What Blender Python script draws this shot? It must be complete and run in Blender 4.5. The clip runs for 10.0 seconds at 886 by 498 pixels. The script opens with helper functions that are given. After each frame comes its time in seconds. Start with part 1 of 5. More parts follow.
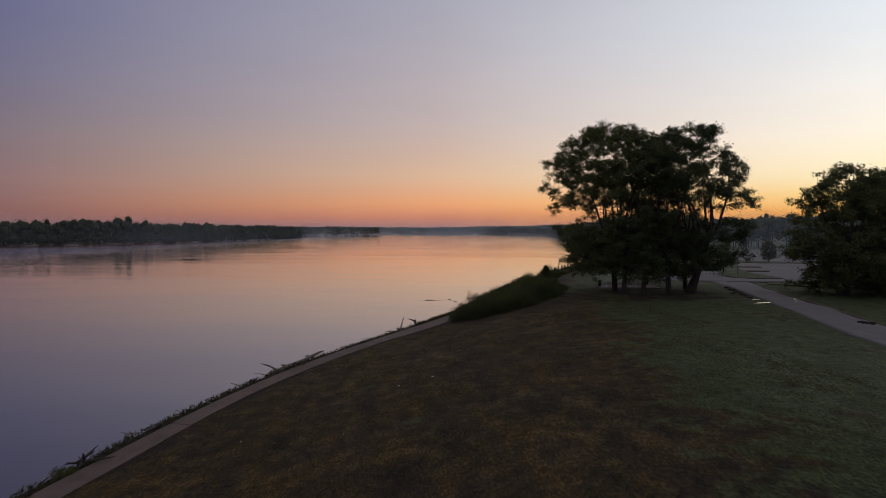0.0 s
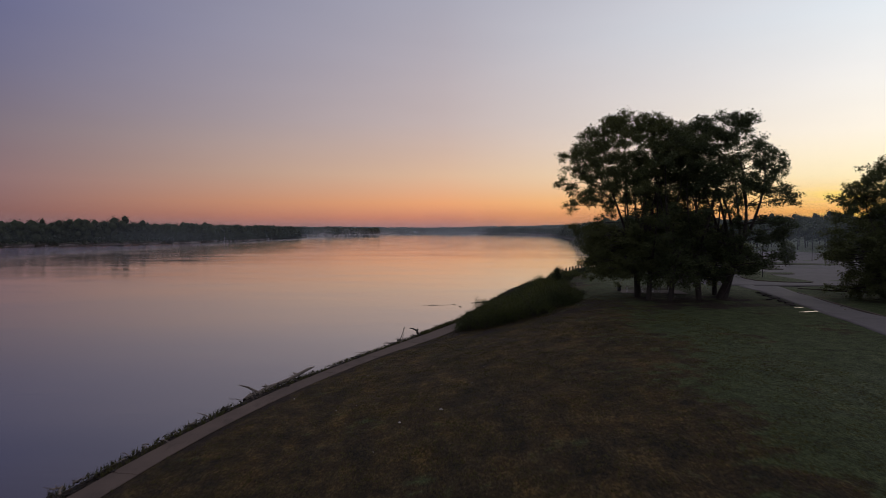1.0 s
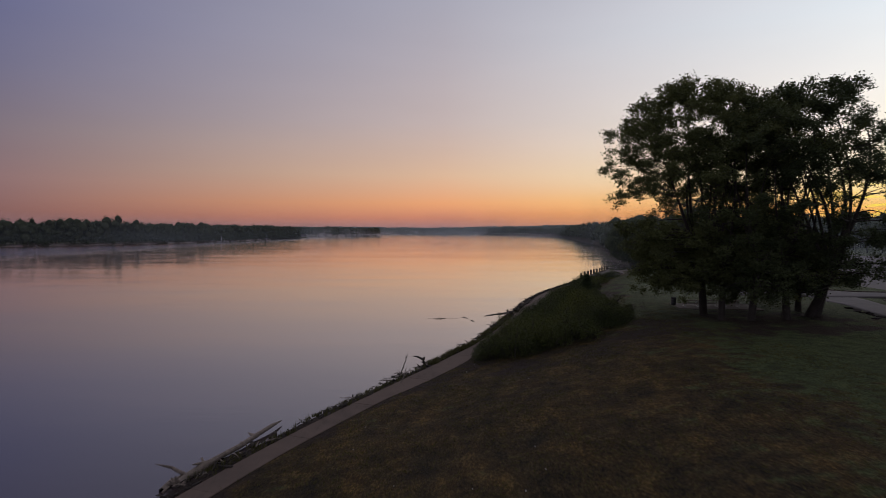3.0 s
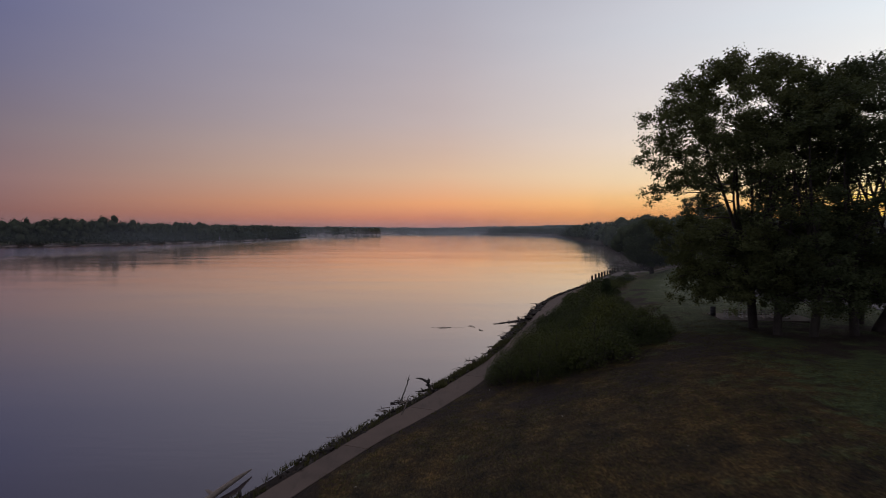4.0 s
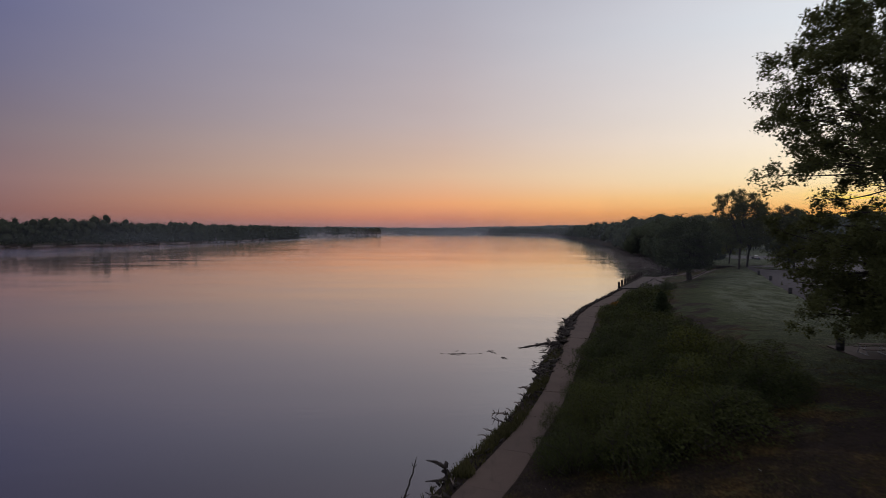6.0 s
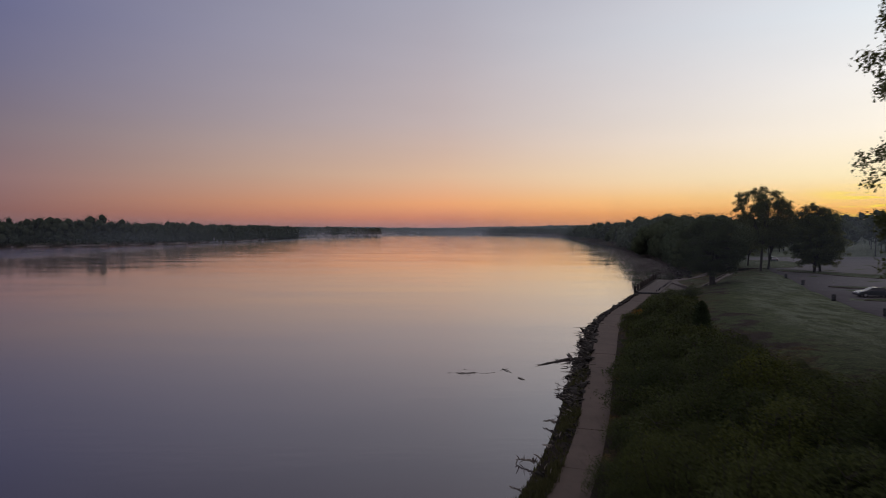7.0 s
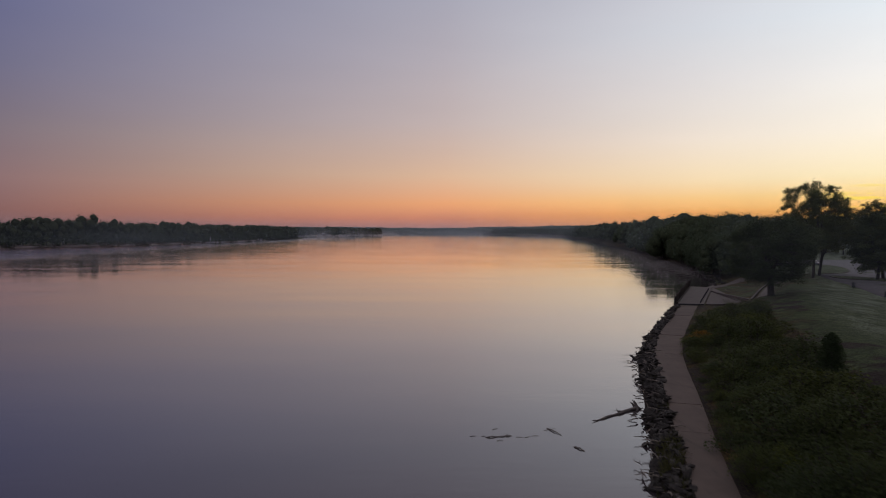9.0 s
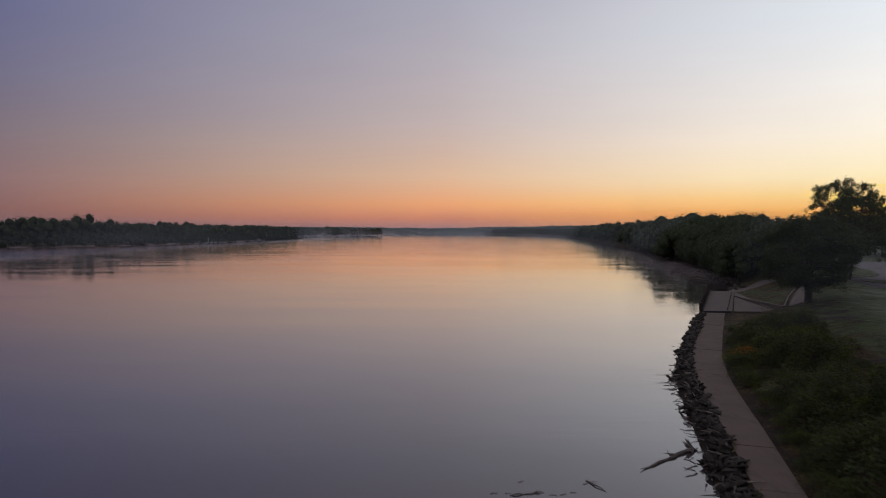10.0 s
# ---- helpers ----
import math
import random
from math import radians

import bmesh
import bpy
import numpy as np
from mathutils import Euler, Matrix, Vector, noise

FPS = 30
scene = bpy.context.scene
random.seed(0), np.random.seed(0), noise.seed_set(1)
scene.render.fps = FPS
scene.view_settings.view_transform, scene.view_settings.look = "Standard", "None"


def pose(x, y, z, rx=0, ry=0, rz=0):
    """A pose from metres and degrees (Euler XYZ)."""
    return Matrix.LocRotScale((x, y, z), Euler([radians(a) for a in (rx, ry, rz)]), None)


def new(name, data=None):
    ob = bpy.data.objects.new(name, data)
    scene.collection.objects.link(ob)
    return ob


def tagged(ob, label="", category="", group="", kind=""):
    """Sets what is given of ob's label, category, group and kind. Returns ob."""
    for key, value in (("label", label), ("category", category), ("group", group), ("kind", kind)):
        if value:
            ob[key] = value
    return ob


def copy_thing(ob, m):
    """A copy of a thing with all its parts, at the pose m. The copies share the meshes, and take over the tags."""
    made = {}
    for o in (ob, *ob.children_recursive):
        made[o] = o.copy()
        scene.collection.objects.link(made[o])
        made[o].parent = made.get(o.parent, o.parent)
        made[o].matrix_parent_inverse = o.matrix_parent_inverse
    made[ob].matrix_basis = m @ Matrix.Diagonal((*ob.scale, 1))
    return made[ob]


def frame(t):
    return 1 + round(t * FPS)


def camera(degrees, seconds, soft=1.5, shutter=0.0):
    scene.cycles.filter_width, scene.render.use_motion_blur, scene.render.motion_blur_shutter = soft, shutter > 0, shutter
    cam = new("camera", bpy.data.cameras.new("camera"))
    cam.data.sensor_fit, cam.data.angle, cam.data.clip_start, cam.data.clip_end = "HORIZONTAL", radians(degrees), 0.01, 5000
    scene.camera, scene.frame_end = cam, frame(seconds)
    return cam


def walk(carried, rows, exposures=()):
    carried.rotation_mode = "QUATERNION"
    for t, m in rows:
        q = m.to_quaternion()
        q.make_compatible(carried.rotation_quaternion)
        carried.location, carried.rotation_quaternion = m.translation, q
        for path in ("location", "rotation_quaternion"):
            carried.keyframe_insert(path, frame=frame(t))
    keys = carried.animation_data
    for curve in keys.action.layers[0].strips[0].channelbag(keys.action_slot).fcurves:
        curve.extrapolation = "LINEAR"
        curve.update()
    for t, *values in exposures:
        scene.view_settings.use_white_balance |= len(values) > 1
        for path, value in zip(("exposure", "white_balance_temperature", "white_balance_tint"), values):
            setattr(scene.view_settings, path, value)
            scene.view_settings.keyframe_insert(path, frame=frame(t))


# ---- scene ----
# A drone glides upstream along a river bank before sunrise.
cam = camera(72.0, 10.0, soft=0.8, shutter=0.5)
# seconds, x, y, z, yaw, pitch, roll
PATH = [
    (0, -0.00, 0.00, 14.52, 0.000, -1.728, 0.027),
    (0.5, -0.33, 4.41, 14.48, 0.015, -1.725, 0.021),
    (1, -0.67, 8.87, 14.45, 0.031, -1.722, 0.014),
    (1.5, -1.00, 13.39, 14.43, 0.046, -1.719, 0.008),
    (2, -1.34, 17.95, 14.41, 0.062, -1.716, 0.001),
    (2.5, -1.68, 22.55, 14.39, 0.078, -1.713, -0.005),
    (3, -2.03, 27.19, 14.38, 0.094, -1.710, -0.012),
    (3.5, -2.38, 31.87, 14.37, 0.110, -1.707, -0.018),
    (4, -2.73, 36.56, 14.36, 0.126, -1.703, -0.025),
    (4.5, -3.08, 41.28, 14.37, 0.143, -1.700, -0.031),
    (5, -3.44, 46.01, 14.37, 0.160, -1.697, -0.038),
    (5.5, -3.80, 50.75, 14.38, 0.177, -1.694, -0.044),
    (6, -4.16, 55.49, 14.40, 0.194, -1.691, -0.051),
    (6.5, -4.52, 60.23, 14.42, 0.211, -1.687, -0.057),
    (7, -4.89, 64.97, 14.44, 0.228, -1.684, -0.064),
    (7.5, -5.26, 69.69, 14.47, 0.246, -1.681, -0.070),
    (8, -5.63, 74.39, 14.50, 0.263, -1.677, -0.077),
    (8.5, -6.01, 79.07, 14.54, 0.281, -1.674, -0.083),
    (9, -6.39, 83.72, 14.58, 0.299, -1.670, -0.090),
    (9.5, -6.77, 88.34, 14.63, 0.317, -1.667, -0.096),
    (10, -7.15, 92.91, 14.68, 0.336, -1.663, -0.103),
]
walk(cam, [(t, pose(x, y, z, 90 + pitch, roll, yaw)) for t, x, y, z, yaw, pitch, roll in PATH])

# ---- sky ----
SUN_AZIMUTH = 40.0  # degrees to the right of +y; the sun is still behind the hills


def srgb(r, g, b):
    out = []
    for v in (r, g, b):
        v = v / 255
        out.append(v / 12.92 if v <= 0.04045 else ((v + 0.055) / 1.055) ** 2.4)
    return (*out, 1.0)


class Nodes:
    """Short way to wire shader nodes."""

    def __init__(self, tree):
        self.tree = tree

    def add(self, kind, inputs=()):
        node = self.tree.nodes.new(kind)
        for key, value in dict(inputs).items():
            if isinstance(value, bpy.types.NodeSocket):
                self.tree.links.new(value, node.inputs[key])
            else:
                node.inputs[key].default_value = value
        return node

    def math(self, op, a, b=0.0, c=0.0, clamp=False):
        node = self.add("ShaderNodeMath", {0: a, 1: b, 2: c})
        node.operation, node.use_clamp = op, clamp
        return node.outputs[0]

    def span(self, value, a, b, c=0.0, d=1.0, smooth=True):
        node = self.add("ShaderNodeMapRange", {"Value": value, "From Min": a, "From Max": b, "To Min": c, "To Max": d})
        node.interpolation_type = "SMOOTHSTEP" if smooth else "LINEAR"
        return node.outputs[0]

    def attribute(self, name):
        node = self.add("ShaderNodeAttribute")
        node.attribute_name = name
        return node.outputs

    def ramp(self, fac, stops, mode="LINEAR"):
        node = self.add("ShaderNodeValToRGB", {"Fac": fac})
        ramp = node.color_ramp
        ramp.interpolation = mode
        while len(ramp.elements) < len(stops):
            ramp.elements.new(0.5)
        for e, (p, c) in zip(ramp.elements, stops):
            e.position, e.color = p, c
        return node.outputs[0]

    def mix(self, fac, a, b, mode="MIX"):
        node = self.add("ShaderNodeMix")
        node.data_type, node.blend_type = "RGBA", mode
        for i, v in ((0, fac), (6, a), (7, b)):
            if isinstance(v, bpy.types.NodeSocket):
                self.tree.links.new(v, node.inputs[i])
            else:
                node.inputs[i].default_value = v
        return node.outputs[2]

    def noise(self, vector, scale, detail=3.0, rough=0.55):
        return self.add("ShaderNodeTexNoise", {"Vector": vector, "Scale": scale, "Detail": detail, "Roughness": rough}).outputs[0]

    def bump(self, height, strength, distance):
        return self.add("ShaderNodeBump", {"Height": height, "Strength": strength, "Distance": distance}).outputs[0]

    def scaled(self, vector, scale):
        return self.add("ShaderNodeMapping", {"Vector": vector, "Scale": scale}).outputs[0]


world = bpy.data.worlds.new("dawn_sky")
scene.world = world
world.use_nodes = True
world.node_tree.nodes.clear()
W = Nodes(world.node_tree)
direction = W.add("ShaderNodeTexCoord").outputs["Generated"]
axes = W.add("ShaderNodeSeparateXYZ", {0: direction}).outputs
height_deg = W.math("MULTIPLY", W.math("ARCSINE", axes[2]), 180 / math.pi)
level = W.math("POWER", W.math("DIVIDE", W.math("MAXIMUM", height_deg, 0.0), 90.0), 0.5)
flat_len = W.math("SQRT", W.math("ADD", W.math("MULTIPLY", axes[0], axes[0]), W.math("MULTIPLY", axes[1], axes[1])))
toward = W.math("DIVIDE", W.math("ADD", W.math("MULTIPLY", axes[0], math.sin(radians(SUN_AZIMUTH))),
                                 W.math("MULTIPLY", axes[1], math.cos(radians(SUN_AZIMUTH)))), W.math("MAXIMUM", flat_len, 0.001))
off_sun = W.math("MULTIPLY", W.math("ARCCOSINE", W.math("MINIMUM", W.math("MAXIMUM", toward, -1.0), 1.0)), 180 / math.pi)


def rise(stops):
    return [(math.sqrt(e / 90), srgb(*c)) for e, c in stops]


sun_side = W.ramp(level, rise([(0, (240, 150, 72)), (1.6, (252, 182, 90)), (3.0, (253, 216, 145)), (4.4, (253, 234, 190)), (8, (250, 240, 224)),
                               (12.6, (236, 234, 232)), (17, (222, 228, 234)), (35, (214, 204, 214)), (90, (176, 172, 182))]))
ahead = W.ramp(level, rise([(0.2, (166, 124, 124)), (1.2, (208, 134, 106)), (2.6, (227, 160, 114)), (5.2, (214, 178, 150)), (10, (190, 174, 172)),
                            (15.5, (176, 169, 177)), (20.7, (163, 162, 176)), (38, (176, 165, 181)), (90, (176, 172, 182))]))
aside = W.ramp(level, rise([(0, (118, 94, 102)), (1.6, (130, 94, 92)), (4.2, (135, 108, 110)), (8, (122, 110, 120)), (12.6, (108, 106, 131)),
                            (17, (101, 103, 136)), (26, (101, 101, 134)), (42, (110, 103, 132)), (90, (168, 164, 178))]))
behind = W.ramp(level, rise([(0, (120, 116, 132)), (4, (146, 134, 150)), (12, (160, 152, 172)), (30, (182, 178, 190)), (90, (184, 182, 188))]))
sky = W.mix(W.span(off_sun, 5, 40, smooth=False), sun_side, ahead)
sky = W.mix(W.span(off_sun, 40, 77, smooth=False), sky, aside)
sky = W.mix(W.span(off_sun, 76, 150), sky, behind)
streaks = W.noise(W.scaled(direction, (7.0, 7.0, 120.0)), 1.6, 5.0, 0.6)
cloud = W.math("MULTIPLY", W.span(streaks, 0.49, 0.57), W.math("MULTIPLY", W.span(off_sun, 11, 4), W.math("MULTIPLY", W.span(height_deg, 4.4, 2.6), W.span(height_deg, 0.4, 1.6))))
sky = W.mix(W.math("MULTIPLY", cloud, 0.9), sky, srgb(255, 226, 80))
haze = W.noise(W.scaled(direction, (3.0, 3.0, 14.0)), 1.2, 3.0, 0.5)
sky = W.mix(1.0, sky, W.ramp(haze, [(0.3, (0.985, 0.985, 0.985, 1)), (0.7, (1.015, 1.015, 1.012, 1))]), "MULTIPLY")
W.add("ShaderNodeOutputWorld", {0: W.add("ShaderNodeBackground", {"Color": sky, "Strength": 1.06}).outputs[0]})


# ---- materials ----
def material(name):
    mat = bpy.data.materials.new(name)
    mat.use_nodes = True
    mat.node_tree.nodes.clear()
    n = Nodes(mat.node_tree)
    where = n.add("ShaderNodeTexCoord").outputs["Object"]
    return mat, n, where


def finish(n, shader):
    n.add("ShaderNodeOutputMaterial", {"Surface": shader})


def principled(n, color, rough, normal=None, metal=0.0, **more):
    inputs = {"Base Color": color, "Roughness": rough, "Metallic": metal}
    if normal is not None:
        inputs["Normal"] = normal
    inputs.update(more)
    return n.add("ShaderNodeBsdfPrincipled", inputs).outputs[0]


def rough_stuff(name, dark, light, scale, rough=0.85, relief=0.03, fine=6.0, pieces=False, metal=0.0, gloss=0.5):
    """A matt mottled surface with two scales of grain."""
    mat, n, where = material(name)
    big = n.noise(where, scale, 4.0)
    small = n.noise(where, scale * fine, 4.0, 0.65)
    fac = n.math("ADD", n.math("MULTIPLY", big, 0.6), n.math("MULTIPLY", small, 0.4))
    color = n.ramp(fac, [(0.32, (*dark, 1)), (0.68, (*light, 1))])
    if pieces:
        tone = n.add("ShaderNodeObjectInfo").outputs["Random"]
        color = n.mix(1.0, color, n.ramp(tone, [(0.0, (0.72, 0.72, 0.74, 1)), (1.0, (1.2, 1.17, 1.12, 1))]), "MULTIPLY")
    finish(n, principled(n, color, rough, n.bump(small, 0.6, relief), metal, **{"Specular IOR Level": gloss}))
    return mat


def leaf_material(name, dark, light, glow):
    mat, n, where = material(name)
    own = n.add("ShaderNodeNewGeometry").outputs["Random Per Island"]
    patch = n.noise(where, 0.35, 2.0)
    fac = n.math("ADD", n.math("MULTIPLY", own, 0.3), n.math("MULTIPLY", patch, 0.7))
    color = n.ramp(fac, [(0.2, (*dark, 1)), (0.8, (*light, 1))])
    tone = n.add("ShaderNodeObjectInfo").outputs["Random"]
    color = n.mix(1.0, color, n.ramp(tone, [(0.0, (0.62, 0.70, 0.80, 1)), (0.4, (0.9, 0.95, 1.0, 1)), (0.8, (1.1, 1.08, 1.0, 1)), (1.0, (1.4, 1.32, 0.85, 1))]), "MULTIPLY")
    shape = n.add("ShaderNodeNewGeometry").outputs["Normal"]
    lean = n.add("ShaderNodeVectorMath", {0: shape, 1: (0.0, 0.0, 0.9)}).outputs[0]
    even = n.add("ShaderNodeVectorMath", {0: lean})
    even.operation = "NORMALIZE"
    face = principled(n, color, 0.75, even.outputs[0], **{"Specular IOR Level": 0.08})
    through_leaf = n.add("ShaderNodeBsdfTranslucent", {"Color": n.mix(1.0, color, (*glow, 1), "MULTIPLY")}).outputs[0]
    finish(n, n.add("ShaderNodeMixShader", {0: 0.32, 1: face, 2: through_leaf}).outputs[0])
    return mat


def make_grass():
    mat, n, where = material("lawn")
    cover = n.attribute("cover")
    split = n.add("ShaderNodeSeparateColor", {0: cover["Color"]}).outputs
    wide = n.noise(where, 0.14, 4.0, 0.65)
    mid = n.noise(where, 0.8, 4.0, 0.6)
    strands = n.noise(n.scaled(where, (1.0, 0.55, 1.0)), 7.0, 5.0, 0.7)
    fine = n.noise(where, 30.0, 4.0, 0.75)
    mottle = n.math("ADD", n.math("MULTIPLY", mid, 0.22), n.math("ADD", n.math("MULTIPLY", strands, 0.46), n.math("MULTIPLY", fine, 0.32)))
    green = n.ramp(mottle, [(0.40, (0.008, 0.012, 0.005, 1)), (0.50, (0.028, 0.043, 0.014, 1)), (0.60, (0.088, 0.110, 0.042, 1))])
    dry = n.ramp(mottle, [(0.40, (0.007, 0.005, 0.003, 1)), (0.50, (0.031, 0.0235, 0.010, 1)), (0.60, (0.098, 0.075, 0.032, 1))])
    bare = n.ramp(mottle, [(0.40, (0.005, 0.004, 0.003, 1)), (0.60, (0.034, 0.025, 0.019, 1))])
    fac = n.math("ADD", split[0], n.math("MULTIPLY", n.math("SUBTRACT", n.math("ADD", n.math("MULTIPLY", wide, 0.6), n.math("MULTIPLY", mid, 0.4)), 0.5), 3.6))
    scorch = n.noise(n.scaled(where, (0.5, 0.24, 1.0)), 1.0, 5.0, 0.68)
    dry = n.mix(1.0, dry, n.ramp(scorch, [(0.36, (0.42, 0.46, 0.52, 1)), (0.5, (1.0, 0.95, 0.85, 1)), (0.64, (1.65, 1.4, 0.95, 1))]), "MULTIPLY")
    color = n.mix(n.span(fac, 0.3, 0.75), dry, green)
    # worn earth, and tree shade painted in with the same dark tone
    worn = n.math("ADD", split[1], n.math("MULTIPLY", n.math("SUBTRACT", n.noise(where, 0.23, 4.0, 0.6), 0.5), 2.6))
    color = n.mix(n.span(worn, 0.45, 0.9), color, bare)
    drift = n.noise(n.scaled(where, (0.7, 0.22, 1.0)), 1.0, 4.0, 0.62)
    dew = n.math("MULTIPLY", n.math("MULTIPLY", split[2], n.span(strands, 0.35, 0.7)), n.span(drift, 0.34, 0.66, 0.2, 1.9), clamp=True)
    color = n.mix(dew, color, (0.150, 0.176, 0.122, 1))
    finish(n, principled(n, color, 0.9, n.bump(n.math("ADD", strands, n.math("MULTIPLY", fine, 0.6)), 0.9, 0.12), **{"Specular IOR Level": 0.15}))
    return mat


def make_water():
    mat, n, where = material("river_water")
    big = n.noise(n.scaled(where, (0.03, 0.09, 1.0)), 1.0, 3.0)
    swell = n.noise(n.scaled(where, (0.4, 1.3, 1.0)), 1.0, 3.0, 0.5)
    ripple = n.noise(n.scaled(where, (1.6, 5.0, 1.0)), 1.0, 3.0, 0.6)
    drift = n.noise(n.scaled(where, (0.006, 0.02, 1.0)), 1.0, 4.0, 0.6)
    at = n.add("ShaderNodeSeparateXYZ", {0: where}).outputs
    open_reach = n.math("MAXIMUM", n.span(at[0], -110, -330), n.math("MULTIPLY", n.span(at[1], 260, 700), 0.25))
    chop = n.math("MULTIPLY", open_reach, n.span(drift, 0.36, 0.6, 0.35, 1.0))
    calm = n.math("ADD", n.span(big, 0.38, 0.66, 0.12, 1.0), n.math("MULTIPLY", chop, 0.4))
    wave = n.math("ADD", n.math("MULTIPLY", swell, 0.75), n.math("MULTIPLY", ripple, 0.2))
    smooth = n.bump(n.math("MULTIPLY", wave, calm), 0.11, 0.12)
    # small slopes of the open reach, and long low wakes across it
    weight = n.math("MULTIPLY", open_reach, n.span(drift, 0.36, 0.6, 0.45, 1.0))
    weight = n.math("ADD", weight, n.span(at[0], -205, -275, 0.0, 1.6))
    steep = n.add("ShaderNodeTexNoise", {"Vector": n.scaled(where, (0.5, 1.7, 1.0)), "Scale": 1.0, "Detail": 2.0}).outputs["Color"]
    wakes = n.add("ShaderNodeTexNoise", {"Vector": n.scaled(where, (0.010, 0.055, 1.0)), "Scale": 1.0, "Detail": 3.0}).outputs["Color"]

    long_weight = n.math("MAXIMUM", weight, 0.2)

    def slope(source, size, weight):
        centred = n.add("ShaderNodeVectorMath", {0: source, 1: (-0.5, -0.5, -0.5)}).outputs[0]
        flat = n.add("ShaderNodeVectorMath", {0: centred, 1: (size, size, 0.0)})
        flat.operation = "MULTIPLY"
        faded = n.add("ShaderNodeVectorMath", {0: flat.outputs[0], 3: weight})
        faded.operation = "SCALE"
        return faded.outputs[0]

    total = n.add("ShaderNodeVectorMath", {0: smooth, 1: n.add("ShaderNodeVectorMath", {0: slope(steep, 0.65, weight), 1: slope(wakes, 0.12, long_weight)}).outputs[0]}).outputs[0]
    unit = n.add("ShaderNodeVectorMath", {0: total})
    unit.operation = "NORMALIZE"
    normal = unit.outputs[0]
    color = n.ramp(big, [(0.35, (0.034, 0.027, 0.030, 1)), (0.65, (0.046, 0.037, 0.040, 1))])
    body = n.add("ShaderNodeBsdfDiffuse", {"Color": color}).outputs[0]
    gloss = n.add("ShaderNodeBsdfGlossy", {"Color": (1, 1, 1, 1), "Roughness": n.span(big, 0.35, 0.65, 0.06, 0.11), "Normal": normal}).outputs[0]
    facing = n.add("ShaderNodeLayerWeight", {"Blend": 0.5, "Normal": normal}).outputs["Facing"]
    finish(n, n.add("ShaderNodeMixShader", {0: n.math("POWER", facing, 3.25), 1: body, 2: gloss}).outputs[0])
    return mat


def make_concrete(name, dark, light, pieces=True):
    mat, n, where = material(name)
    wide = n.noise(where, 0.5, 4.0)
    fine = n.noise(where, 14.0, 5.0, 0.7)
    stain = n.noise(n.scaled(where, (1.0, 0.3, 1.0)), 1.4, 5.0, 0.65)
    color = n.ramp(n.math("ADD", n.math("MULTIPLY", wide, 0.55), n.math("MULTIPLY", fine, 0.45)), [(0.3, (*dark, 1)), (0.7, (*light, 1))])
    color = n.mix(n.math("MULTIPLY", n.span(stain, 0.52, 0.72), 0.45), color, (*[v * 0.45 for v in dark], 1))
    if pieces:
        color = n.mix(1.0, color, n.ramp(n.add("ShaderNodeObjectInfo").outputs["Random"], [(0.0, (0.93, 0.93, 0.93, 1)), (1.0, (1.06, 1.05, 1.04, 1))]), "MULTIPLY")
    finish(n, principled(n, color, 0.88, n.bump(fine, 0.35, 0.01)))
    return mat


def plain(name, color, rough, metal=0.0):
    """Paint, glass or plastic with faint dirt."""
    mat, n, where = material(name)
    dirt = n.noise(where, 3.0, 4.0)
    finish(n, principled(n, n.ramp(dirt, [(0.3, (*[v * 0.82 for v in color], 1)), (0.7, (*color, 1))]), n.span(dirt, 0.3, 0.7, rough * 0.85, min(1.0, rough * 1.2)), metal=metal))
    return mat


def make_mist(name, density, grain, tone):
    """Sheet stand-in for mist and haze: passes most of the light, scatters the rest."""
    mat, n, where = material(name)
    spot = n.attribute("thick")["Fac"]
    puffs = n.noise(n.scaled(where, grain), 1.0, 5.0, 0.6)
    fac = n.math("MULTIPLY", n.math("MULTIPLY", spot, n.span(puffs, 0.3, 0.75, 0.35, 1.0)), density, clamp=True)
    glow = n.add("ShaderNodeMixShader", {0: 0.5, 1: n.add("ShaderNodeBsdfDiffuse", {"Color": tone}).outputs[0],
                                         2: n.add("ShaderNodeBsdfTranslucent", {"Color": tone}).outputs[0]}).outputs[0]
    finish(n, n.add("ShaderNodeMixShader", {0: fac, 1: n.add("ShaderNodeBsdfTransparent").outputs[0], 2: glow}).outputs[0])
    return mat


GRASS, WATER = make_grass(), make_water()
CONCRETE = make_concrete("concrete", (0.044, 0.034, 0.028), (0.080, 0.065, 0.055))
PATH_CONCRETE = make_concrete("path_concrete", (0.052, 0.037, 0.028), (0.098, 0.071, 0.054))
ASPHALT = make_concrete("asphalt", (0.050, 0.048, 0.051), (0.090, 0.087, 0.090), pieces=False)
STONE = rough_stuff("stone", (0.010, 0.0095, 0.009), (0.052, 0.048, 0.044), 1.3, relief=0.05, pieces=True, gloss=0.12)
BARK = rough_stuff("bark", (0.012, 0.010, 0.008), (0.040, 0.034, 0.027), 2.0, relief=0.05)
DRIFTWOOD = rough_stuff("driftwood", (0.05, 0.042, 0.034), (0.19, 0.165, 0.14), 3.0, relief=0.02, pieces=True)
PILE_WOOD = rough_stuff("tarred_timber", (0.012, 0.010, 0.009), (0.045, 0.038, 0.032), 2.0, relief=0.02, pieces=True, gloss=0.2)
TIMBER = rough_stuff("timber", (0.05, 0.04, 0.032), (0.13, 0.105, 0.085), 2.0, relief=0.015, pieces=True)
EARTH = rough_stuff("earth", (0.03, 0.024, 0.018), (0.08, 0.06, 0.045), 0.6, relief=0.06)
LEAF = leaf_material("tree_leaves", (0.050, 0.062, 0.028), (0.100, 0.116, 0.052), (1.0, 0.95, 0.45))
